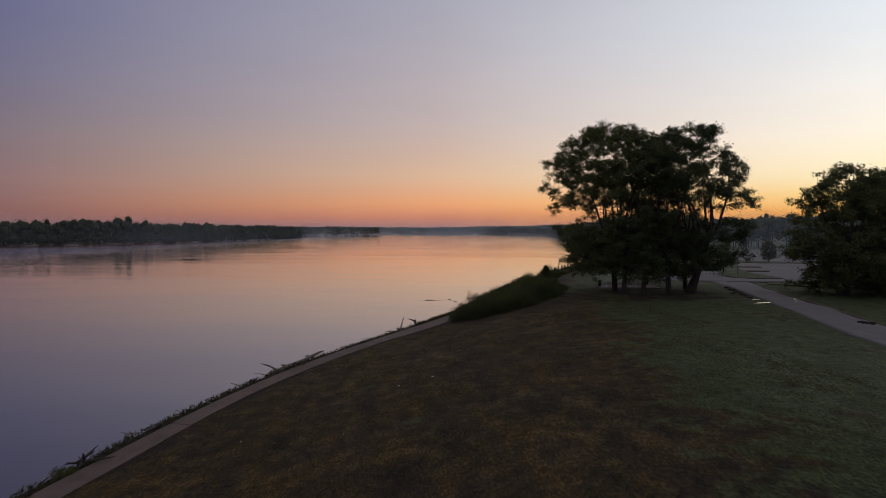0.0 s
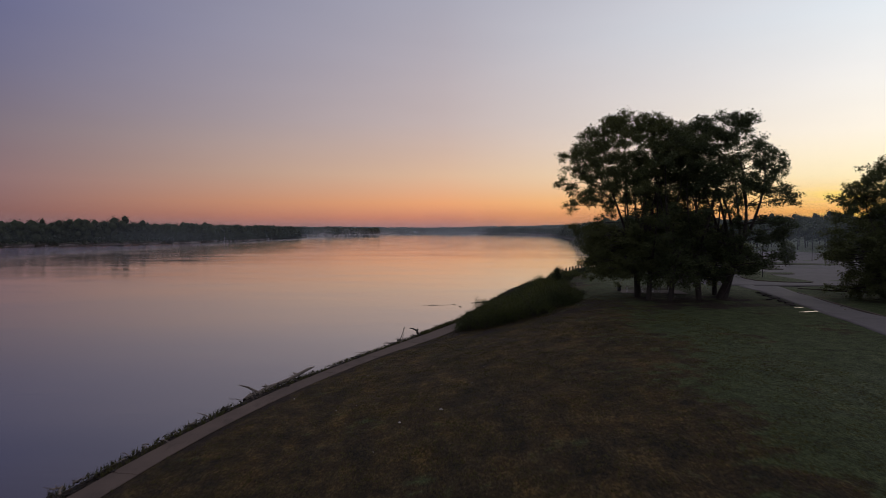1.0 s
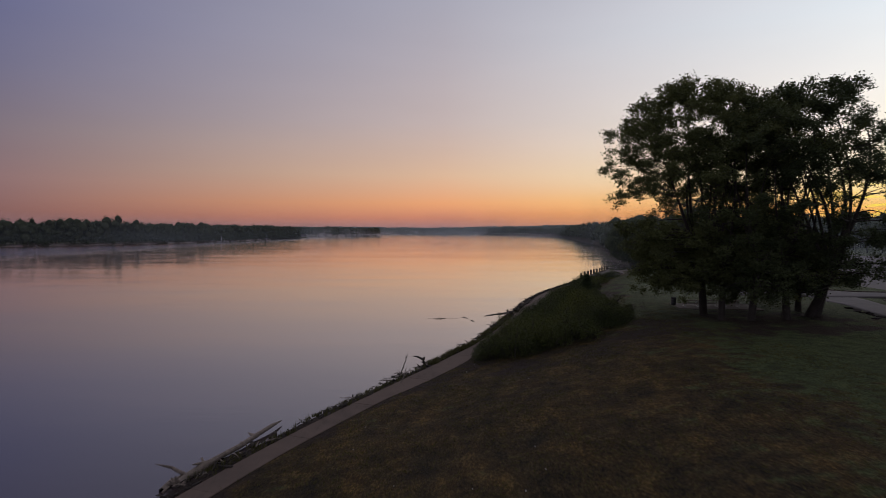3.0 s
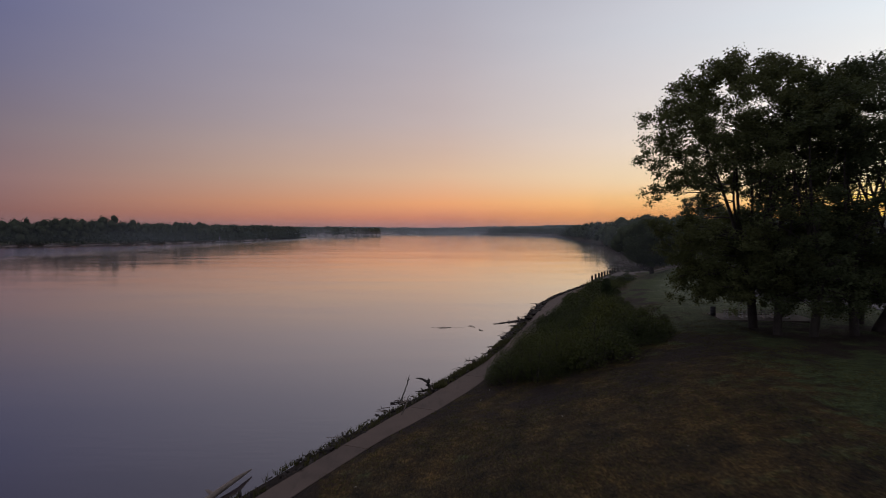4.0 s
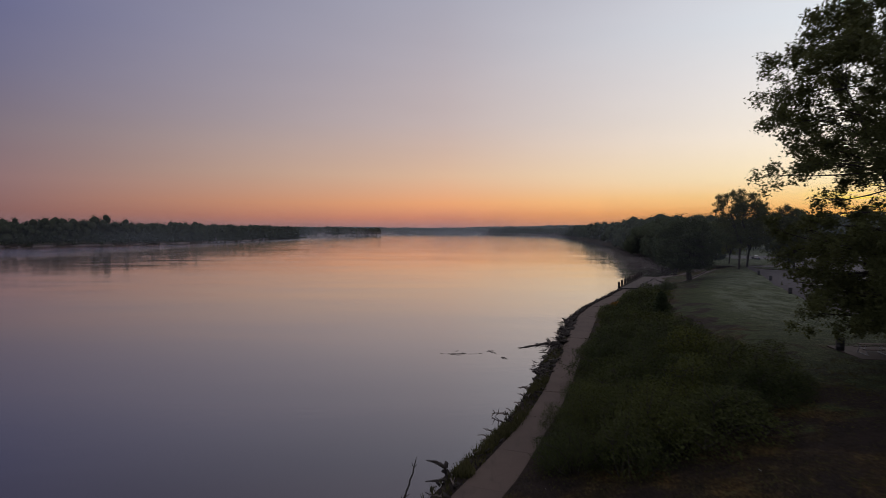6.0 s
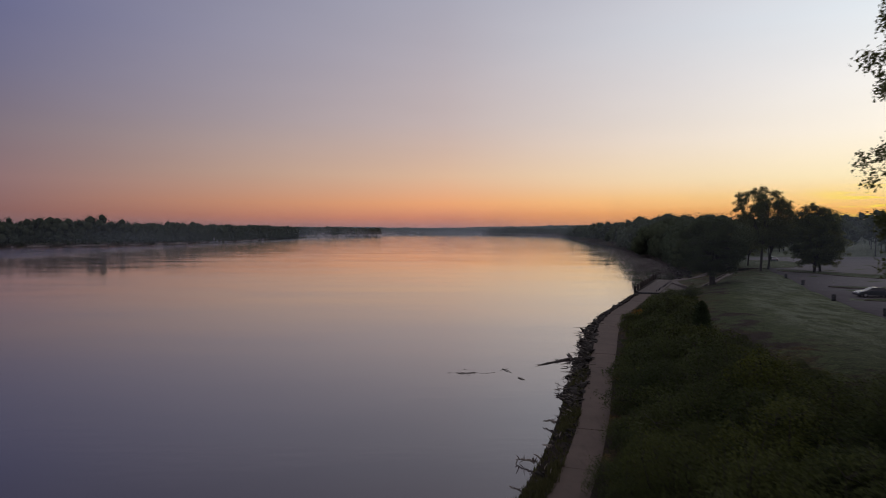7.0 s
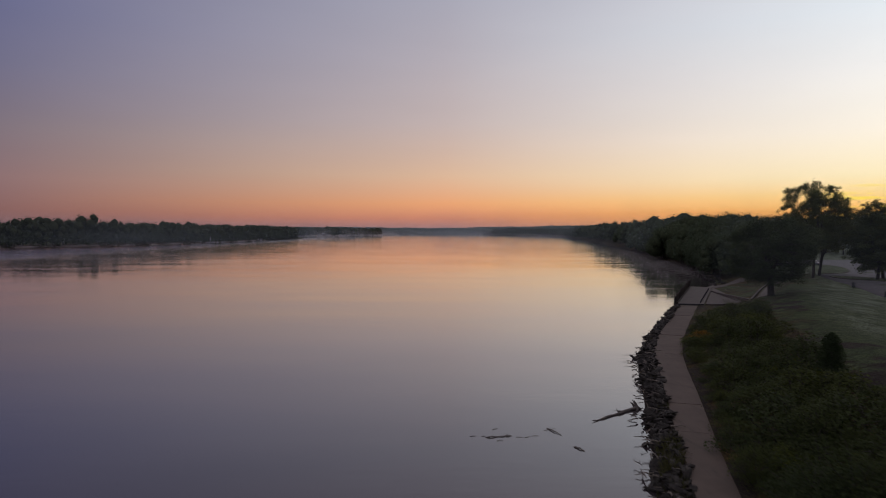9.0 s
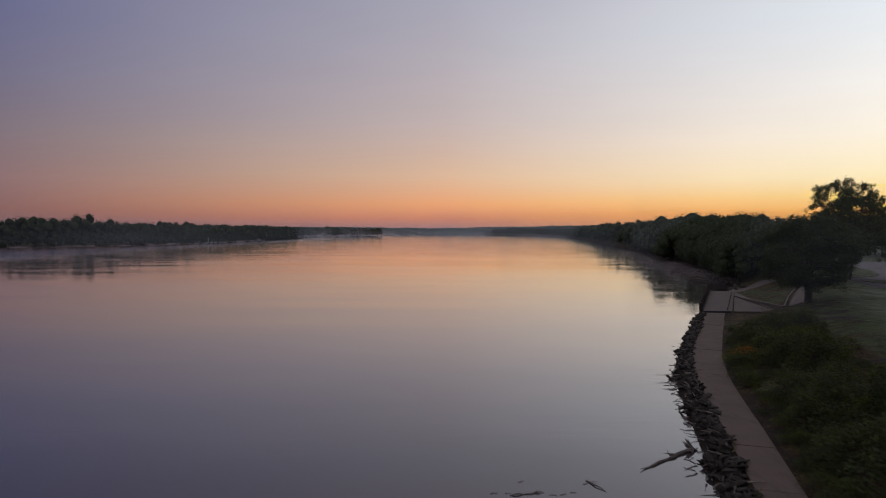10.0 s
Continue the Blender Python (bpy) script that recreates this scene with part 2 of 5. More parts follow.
SHRUB_LEAF = leaf_material("shrub_leaves", (0.026, 0.034, 0.014), (0.078, 0.095, 0.033), (1.0, 0.95, 0.5))
BRIGHT_LEAF = leaf_material("yellow_green_leaves", (0.075, 0.085, 0.016), (0.130, 0.145, 0.026), (1.0, 0.95, 0.4))
AUTUMN_LEAF = leaf_material("autumn_leaves", (0.10, 0.055, 0.014), (0.19, 0.11, 0.028), (1.0, 0.8, 0.4))
FAR_LEAF = leaf_material("far_leaves", (0.050, 0.064, 0.040), (0.092, 0.110, 0.064), (0.9, 0.95, 0.5))
# for the solid cores added inside the leafy lobes of the woods
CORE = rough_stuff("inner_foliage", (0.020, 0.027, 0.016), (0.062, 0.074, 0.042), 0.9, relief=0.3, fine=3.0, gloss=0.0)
CONIFER_LEAF = leaf_material("conifer_needles", (0.030, 0.040, 0.019), (0.060, 0.076, 0.034), (0.8, 0.95, 0.5))
BLADE = leaf_material("grass_blades", (0.040, 0.040, 0.014), (0.120, 0.105, 0.042), (1.0, 1.0, 0.6))
STEEL = plain("galvanised_steel", (0.35, 0.36, 0.37), 0.45, 0.8)
DARK_STEEL = plain("dark_steel", (0.035, 0.036, 0.04), 0.55, 0.3)
DRUM = plain("drum_paint", (0.028, 0.03, 0.034), 0.5)
CAR_PAINT = plain("car_paint", (0.10, 0.11, 0.125), 0.22, 0.6)
GLASS = plain("tinted_glass", (0.012, 0.013, 0.015), 0.06)
RUBBER = plain("rubber", (0.02, 0.02, 0.02), 0.8)
LITTER = plain("pale_litter", (0.36, 0.35, 0.33), 0.6)
FAR_PAINT = plain("weathered_paint", (0.22, 0.22, 0.23), 0.6)
LENS = plain("lamp_lens", (0.5, 0.5, 0.48), 0.2)
# the tone is warm: glow from the sun side put into the mist's colour
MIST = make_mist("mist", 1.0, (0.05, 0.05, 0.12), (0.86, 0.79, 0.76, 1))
# bluish tone of the sheets that stand in for aerial haze
HAZE_SHEET = make_mist("haze", 1.0, (0.003, 0.003, 0.01), (0.44, 0.53, 0.60, 1))


# ---- mesh helpers ----
def mesh_object(name, verts, faces, mat, parent=None, smooth=False, at=None):
    """Link one mesh from arrays of points and of equal-sided faces."""
    verts = np.asarray(verts, dtype=np.float32)
    me = bpy.data.meshes.new(name)
    if isinstance(faces, np.ndarray):
        count, sides = faces.shape
        me.vertices.add(len(verts))
        me.vertices.foreach_set("co", verts.ravel())
        me.loops.add(count * sides)
        me.loops.foreach_set("vertex_index", faces.astype(np.int32).ravel())
        me.polygons.add(count)
        me.polygons.foreach_set("loop_start", np.arange(0, count * sides, sides, dtype=np.int32))
        me.update(calc_edges=True)
    else:
        me.from_pydata(verts.tolist(), [], faces)
        me.update()
    if smooth:
        me.polygons.foreach_set("use_smooth", np.ones(len(me.polygons), dtype=bool))
    me.materials.append(mat)
    ob = new(name, me)
    ob.parent = parent
    if at is not None:
        ob.matrix_basis = at
    return ob


def part(name, bm, mat, parent=None, label="", at=None, smooth=False):
    """Link a bmesh as one mesh object."""
    me = bpy.data.meshes.new(name)
    bmesh.ops.recalc_face_normals(bm, faces=bm.faces)
    bm.to_mesh(me)
    bm.free()
    if smooth:
        me.polygons.foreach_set("use_smooth", np.ones(len(me.polygons), dtype=bool))
    me.materials.append(mat)
    ob = new(name, me)
    ob.parent = parent
    if at is not None:
        ob.matrix_basis = at
    if label:
        tagged(ob, label)
    return ob


def box(bm, size, at, bevel=0.0):
    made = bmesh.ops.create_cube(bm, size=1.0)["verts"]
    bmesh.ops.transform(bm, matrix=at @ Matrix.Diagonal((*size, 1)), verts=made)
    if bevel:
        edges = {e for v in made for e in v.link_edges}
        bmesh.ops.bevel(bm, geom=list(edges), offset=bevel, segments=1, affect="EDGES")


def rod(bm, a, b, r0, r1=None, sides=8):
    a, b = Vector(a), Vector(b)
    turn = (b - a).to_track_quat("Z", "Y").to_matrix().to_4x4()
    bmesh.ops.create_cone(bm, cap_ends=True, segments=sides, radius1=r0, radius2=r0 if r1 is None else r1, depth=(b - a).length,
                          matrix=Matrix.Translation((a + b) / 2) @ turn)


def tubes(lines, sides):
    """Tapered tubes along lines of (points, radii)."""
    verts, faces, base = [], [], 0
    ring = np.linspace(0, 2 * np.pi, sides, endpoint=False)
    for points, radii in lines:
        points = np.asarray(points, float)
        along = np.gradient(points, axis=0)
        along /= np.linalg.norm(along, axis=1)[:, None] + 1e-9
        side = np.cross(along, [0.31, 0.17, 0.93])
        side /= np.linalg.norm(side, axis=1)[:, None] + 1e-9
        up = np.cross(along, side)
        loop = points[:, None] + np.asarray(radii)[:, None, None] * (np.cos(ring)[None, :, None] * side[:, None] + np.sin(ring)[None, :, None] * up[:, None])
        verts.append(loop.reshape(-1, 3))
        n = len(points)
        i = np.arange(n - 1)[:, None] * sides + np.arange(sides)[None]
        j = np.arange(n - 1)[:, None] * sides + (np.arange(sides)[None] + 1) % sides
        faces.append(np.stack([i, j, j + sides, i + sides], -1).reshape(-1, 4) + base)
        base += n * sides
    return np.concatenate(verts), np.concatenate(faces)


def leaves(rng, centres, size, upright=0.0, spread=0.35):
    """Small pointed leaves, one three-cornered face each, at the given points."""
    n = len(centres)
    normal = rng.normal(size=(n, 3))
    normal[:, 2] = np.abs(normal[:, 2]) + upright
    normal /= np.linalg.norm(normal, axis=1)[:, None]
    along = np.cross(normal, rng.normal(size=(n, 3)))
    along /= np.linalg.norm(along, axis=1)[:, None] + 1e-9
    across = np.cross(normal, along)
    length = size * rng.uniform(1 - spread, 1 + spread, (n, 1))
    width = length * rng.uniform(0.55, 0.9, (n, 1))
    verts = np.stack([centres - along * length * 0.4 - across * width * 0.5, centres - along * length * 0.25 + across * width * 0.5, centres + along * length * 0.65], 1)
    return verts.reshape(-1, 3), np.arange(n * 3).reshape(n, 3)


def smoothstep(v):
    v = np.clip(v, 0, 1)
    return v * v * (3 - 2 * v)


def lumps(x, y, scale, seed=0.0):
    """Cheap smooth unevenness, about -1 to 1."""
    x, y = np.asarray(x, float) / scale, np.asarray(y, float) / scale
    return (np.sin(1.7 * x + 0.6 * y + seed) + np.sin(-0.8 * x + 1.9 * y + 2.1 * seed + 1.0) + np.sin(2.9 * x - 2.3 * y + 0.7 * seed) * 0.6
            + np.sin(4.6 * x + 3.9 * y + 1.3 * seed) * 0.4) / 3.0

# ---- lie of the land ----
# river edge of the footpath, then the shoreline upstream: y and x
EDGE_Y = [-400, -60, 20, 31.5, 37.4, 50, 58, 68, 75, 81, 87, 94, 102, 110, 121, 137, 150, 159, 168, 180, 190, 197, 231, 239, 270, 300, 338, 433, 626, 820, 1033, 1542, 1848, 2290, 2600]
EDGE_X = [-60, -36, -23.2, -21.4, -20.4, -17.7, -15.6, -11.9, -8.9, -6.3, -3.8, -0.6, 2.4, 5.0, 8.2, 13.0, 16.8, 20.0, 23.5, 29.0, 33.8, 37.0, 53.5, 62.5, 75, 82.5, 92, 112, 150, 176, 210, 274, 252, 114, -200]
WALK_Z = 1.0
CREST_Y = [-400, 20, 50, 90, 127, 160, 185, 230, 300, 3000]
CREST_W = [34, 33, 29, 18, 13.5, 14, 14.5, 20, 14, 30]


def edge_x(y):
    return np.interp(y, EDGE_Y, EDGE_X) + np.interp(y, [35, 46, 72, 88], [0.4, 0.0, 0.1, 0.4]) + np.interp(y, [106, 118, 140, 150, 158, 166, 180, 196, 200], [0, -0.45, -0.7, -0.95, -0.95, -0.5, -0.15, -0.4, 0])


def walk_width(y):
    return np.interp(y, [35, 46, 66, 76, 82, 89, 97, 106, 118, 140, 158, 190], [1.75, 1.6, 1.65, 1.75, 2.3, 2.45, 2.0, 2.0, 2.3, 2.7, 3.1, 3.0])


def edge_smooth(y):
    return sum(edge_x(np.asarray(y) + o) for o in (-6, -3, 0, 3, 6)) / 5


def edge_cos(y):
    slope = (edge_smooth(np.asarray(y) + 4) - edge_smooth(np.asarray(y) - 4)) / 8
    return 1 / np.sqrt(1 + slope ** 2)


def inland(x, y):
    """Metres from the river edge of the path, towards the land."""
    return (x - edge_smooth(y)) * edge_cos(y)


def ground_z(x, y):
    x, y = np.asarray(x, float), np.asarray(y, float)
    d = inland(x, y)
    over = d - walk_width(y) - 0.15
    top = 4.6 + 0.55 * smoothstep((155 - y) / 60) * smoothstep((60 - x) / 22)
    u = np.clip(over / np.interp(y, CREST_Y, CREST_W), 0, 1)
    rise_up = 0.62 * u + 0.38 * smoothstep(u)
    bank = WALK_Z + (top - WALK_Z) * rise_up + 0.10 * lumps(x, y, 3.2) * smoothstep(over / 3) * smoothstep((140 + 30 - x) / 30)
    low = smoothstep((y - 187) / 5) * smoothstep((262 - y) / 18)
    ramp = 1.08 + (bank - 1.08) * smoothstep((d - np.interp(y, [205, 222], [6, 7])) / 11)
    bank = bank + (ramp - bank) * low
    ledge = np.interp(y, [100, 125, 197, 205], [1.5, 0.7, 0.7, 0.0])
    river = WALK_Z - 0.05 - 0.3 * np.clip(-d / 1.3, 0, 1) - 1.5 * np.clip((-d - ledge) / np.interp(y, [100, 130], [1.0, 2.2]), 0, 4.0)
    z = np.where(d < 0, river, np.where(over < 0, WALK_Z - 0.06, bank))
    z = z - 0.8 * smoothstep((y - 238) / 12) * smoothstep((7 - d) / 7) * (d > -3)
    away = np.hypot(x - 90, np.maximum(0, y - 150) * 0.6)
    hill = smoothstep((away - 150) / 260) * (1 - 0.75 * smoothstep((away - 520) / 250)) * (12 + 5 * lumps(x, y, 170, 1.3)) * smoothstep((d - 30) / 200)
    return z + np.maximum(hill, 0)


def terrain(name, xs, ys, height, cover, label):
    """A ground sheet on a grid of points; cover gives three weights a point."""
    rows, cols = xs.shape
    zs = height(xs, ys)
    verts = np.stack([xs, ys, zs], -1).reshape(-1, 3)
    i = (np.arange(rows - 1)[:, None] * cols + np.arange(cols - 1)[None]).ravel()
    ob = mesh_object(name, verts, np.stack([i, i + 1, i + cols + 1, i + cols], 1), GRASS, smooth=True)
    layer = ob.data.color_attributes.new("cover", "FLOAT_COLOR", "POINT")
    rgb = np.stack([*(c.ravel() for c in cover(xs, ys)), np.ones(xs.size)], 1)
    layer.data.foreach_set("color", rgb.astype(np.float32).ravel())
    return tagged(ob, label, "ground", kind="structure")


def lawn_cover(x, y):
    d = inland(x, y) - walk_width(y)
    crest = np.interp(y, CREST_Y, CREST_W)
    green = smoothstep((d - crest * np.interp(y, [70, 96], [0.80, 0.55])) / (crest * np.interp(y, [70, 96], [0.45, 0.6]))) * 0.9 + 0.12 * lumps(x, y, 7, 2)
    green = green + 0.25 * smoothstep((y - 100) / 40)
    bare = 0.75 * smoothstep((3.5 - d) / 3.5) + 0.6 * smoothstep(1.3 - np.abs(d - crest * 0.88) / 4.2) * smoothstep((y - 98) / 20) * smoothstep((196 - y) / 15)
    # shade before the thicket and under the trees, painted through the bare weight
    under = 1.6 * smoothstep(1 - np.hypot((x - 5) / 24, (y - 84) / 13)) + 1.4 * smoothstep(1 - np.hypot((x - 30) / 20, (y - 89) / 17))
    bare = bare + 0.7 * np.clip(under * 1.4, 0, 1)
    shelf = smoothstep((y - 192) / 5) * smoothstep((275 - y) / 15)
    green, bare = np.maximum(green * (1 - 0.4 * shelf), 0.45 * shelf), bare * (1 - 0.6 * shelf)
    bare = np.where(d < -walk_width(y), 1.0, bare)
    dew = 0.85 * smoothstep((d - crest * 1.02) / 6) * smoothstep((x + 40) / 50) * smoothstep((y - 92) / 45)
    dew = dew + 0.25 * smoothstep((x - 14) / 10) * smoothstep((70 - y) / 30)
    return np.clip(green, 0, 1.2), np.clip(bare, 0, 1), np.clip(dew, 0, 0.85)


rows_y = np.concatenate([np.arange(-300, 0, 25), np.arange(0, 20, 4), np.arange(20, 262, 1.1), np.arange(262, 420, 6), np.arange(420, 1100, 25), np.arange(1100, 2601, 90)])
cols_d = np.concatenate([[-120, -40, -12], np.arange(-6, 0, 0.8), [-0.02], [0.02], np.arange(0.7, 60, 1.0), np.arange(60, 140, 4), np.arange(140, 700, 30), [900, 1300, 2000, 3000]])
gx = edge_smooth(rows_y)[:, None] + cols_d[None] / edge_cos(rows_y)[:, None]
gy = np.repeat(rows_y[:, None], len(cols_d), 1)
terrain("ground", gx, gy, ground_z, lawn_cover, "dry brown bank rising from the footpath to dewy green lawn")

# far bank, across the river
LEFT_Y = [-300, 300, 556, 597, 645, 702, 809, 1017, 1260, 1370, 1420]
LEFT_X = [-700, -520, -404, -379, -349, -315, -290, -286, -287, -300, -420]


def left_x(y):
    return np.interp(y, LEFT_Y, LEFT_X)


def left_z(x, y):
    return np.clip((left_x(y) - x) * 0.3, -2, 1.6) + 0.2 * lumps(x, y, 20)


def left_cover(x, y):
    return 0.6 + 0 * x, 0.2 + 0 * x, 0 * x


ly = np.concatenate([np.arange(-300, 500, 100), np.arange(500, 1421, 20)])
ld = np.array([-12, -4, 0, 3, 6, 12, 30, 80, 200, 500, 1200, 2500])
terrain("far_bank", left_x(ly)[:, None] - ld[None], np.repeat(ly[:, None], len(ld), 1), left_z, left_cover, "low wooded bank across the river")
# low wooded island and the land at the river's bend
iy, ix = np.meshgrid(np.linspace(1380, 1860, 25), np.linspace(-700, -150, 30), indexing="ij")
terrain("island_ground", ix, iy, lambda x, y: np.clip((np.interp(y, [1380, 1500, 1850], [-310, -256, -190]) - x) * 0.2, -2, 1.2) * 1.0 - 2.0 * smoothstep((y - 1840) / 15),
        left_cover, "low wooded island in the river")
fy, fx = np.meshgrid(np.concatenate([[2330, 2360, 2400], np.arange(2500, 4900, 200)]), np.linspace(-4500, 4500, 61), indexing="ij")
terrain("bend_ground", fx, fy, lambda x, y: np.clip((y - 2350) * 0.06, -2, 2) + 6 * smoothstep((y - 2800) / 1400), left_cover, "distant low shore at the river's bend")

river = mesh_object("water", [(-5000, -1500, 0), (5000, -1500, 0), (5000, 4990, 0), (-5000, 4990, 0)], [(0, 1, 2, 3)], WATER)
tagged(river, "calm wide river with faint ripples at dawn", "water", kind="structure")


def drape(name, mat, left, right, lift, label, category, step=2.0):
    """A strip of paving laid on the ground between two lines of (x, y)."""
    def spread(line, n):
        line = np.asarray(line, float)
        far = np.r_[0, np.cumsum(np.hypot(*np.diff(line, axis=0).T))]
        s = np.linspace(0, far[-1], n)
        return np.stack([np.interp(s, far, line[:, 0]), np.interp(s, far, line[:, 1])], 1)
    n = max(8, int(np.hypot(*(np.asarray(left[-1]) - left[0])) / step))
    a, b = spread(left, n), spread(right, n)
    m = 9
    k = np.linspace(0, 1, m)[None, :, None]
    pts = a[:, None] * (1 - k) + b[:, None] * k
    z = ground_z(pts[..., 0], pts[..., 1]) + lift
    top = np.concatenate([pts, z[..., None]], -1).reshape(-1, 3)
    i = (np.arange(n - 1)[:, None] * m + np.arange(m - 1)[None]).ravel()
    ob = mesh_object(name, top, np.stack([i, i + 1, i + m + 1, i + m], 1), mat, smooth=True)
    solid = ob.modifiers.new("thickness", "SOLIDIFY")
    solid.thickness, solid.offset = 0.25, -1
    return tagged(ob, label, category, kind="structure")


drape("road", ASPHALT, [(20, -60), (30, 20), (33.5, 38), (35.6, 48.8), (36.7, 55), (38.1, 61.5), (40.8, 71.2), (43.4, 82.5), (48.3, 100.8), (51.5, 117)],
      [(26.5, -60), (36.5, 20), (39.5, 44), (43.1, 59), (45.8, 68.8), (48, 77.5), (50.2, 87.3), (55.1, 104.9), (58.5, 117)], 0.06, "pale worn asphalt park road with puddles", "road")
drape("parking_lot", ASPHALT, [(40.5, 116), (43.5, 130), (46.9, 141.8), (50.3, 150.5), (56, 166.7), (68.2, 195.3), (74, 212), (86, 240), (100, 300)],
      [(150, 116), (150, 150), (150, 166), (150, 195), (155, 212), (160, 240), (165, 300)], 0.07, "wide grey asphalt parking lot", "road")


def outline(points):
    """A closed line rounded by cutting corners twice."""
    p = np.asarray(points, float)
    for _ in range(2):
        q = np.roll(p, -1, 0)
        p = np.stack([0.75 * p + 0.25 * q, 0.25 * p + 0.75 * q], 1).reshape(-1, 2)
    return p


def grass_island(points, name="grass_island", label="kerbed grass island in the parking lot"):
    ring = outline(points)
    centre = ring.mean(0)
    inner = centre + (ring - centre) * (1 - 0.18 / np.maximum(np.hypot(*(ring - centre).T), 1))[:, None]
    z = float(ground_z(centre[0], centre[1])) + 0.07
    thing = tagged(new(name), label, "island", "grass islands", kind="structure")
    n = len(ring)
    bm = bmesh.new()
    lay = [[bm.verts.new((*p, h)) for p in r] for r, h in ((ring, z - 0.1), (ring, z + 0.14), (inner, z + 0.14), (inner, z - 0.1))]
    for a, b in zip(lay, lay[1:]):
        for i in range(n):
            bm.faces.new((a[i], a[(i + 1) % n], b[(i + 1) % n], b[i]))
    part("kerb", bm, CONCRETE, thing, "weathered concrete kerb")
    verts = np.concatenate([np.c_[inner, np.full(n, z + 0.12)], np.c_[centre + (inner - centre) * 0.6, np.full(n, z + 0.2)], [[*centre, z + 0.25]]])
    i = np.arange(n)
    j = (i + 1) % n
    faces = np.concatenate([np.stack([i, j, n + j], 1), np.stack([i, n + j, n + i], 1), np.stack([n + i, n + j, np.full(n, 2 * n)], 1)])
    turf = mesh_object("turf", verts, faces, GRASS, thing, smooth=True)
    layer = turf.data.color_attributes.new("cover", "FLOAT_COLOR", "POINT")
    layer.data.foreach_set("color", np.tile(np.array([1.0, 0.0, 0.35, 1.0], np.float32), len(verts)))
    return thing


grass_island([(59.5, 131), (62, 124), (70, 122.5), (69, 130), (72, 146), (83, 175), (78, 176), (66, 147)])
grass_island([(66.5, 146.5), (78, 144), (79, 149), (70, 151)])
grass_island([(58, 112.5), (62, 108), (76, 100), (92, 96), (98, 112), (80, 117.5), (66, 115.5)])
grass_island([(76.5, 213), (81.5, 204), (83, 190), (110, 178), (113, 186), (90, 200), (88, 211), (80, 223)])
grass_island([(70, 226), (88, 228), (101, 245), (110, 271), (92, 273), (76, 240)])
grass_island([(61, 173.5), (66, 167), (84, 160), (85.5, 164), (68, 171)])
grass_island([(53.5, 152), (57, 149.5), (75, 146), (76, 150), (60, 154)])

# ---- trees ----
def bough(a, b, sag, rng, n=6):
    """A gently curved line from a to b."""
    k = np.linspace(0, 1, n)[:, None]
    bend = rng.normal(0, 0.05, 3) * np.linalg.norm(b - a)
    return a + (b - a) * k + (bend + np.array([0, 0, sag])) * np.sin(k * np.pi)


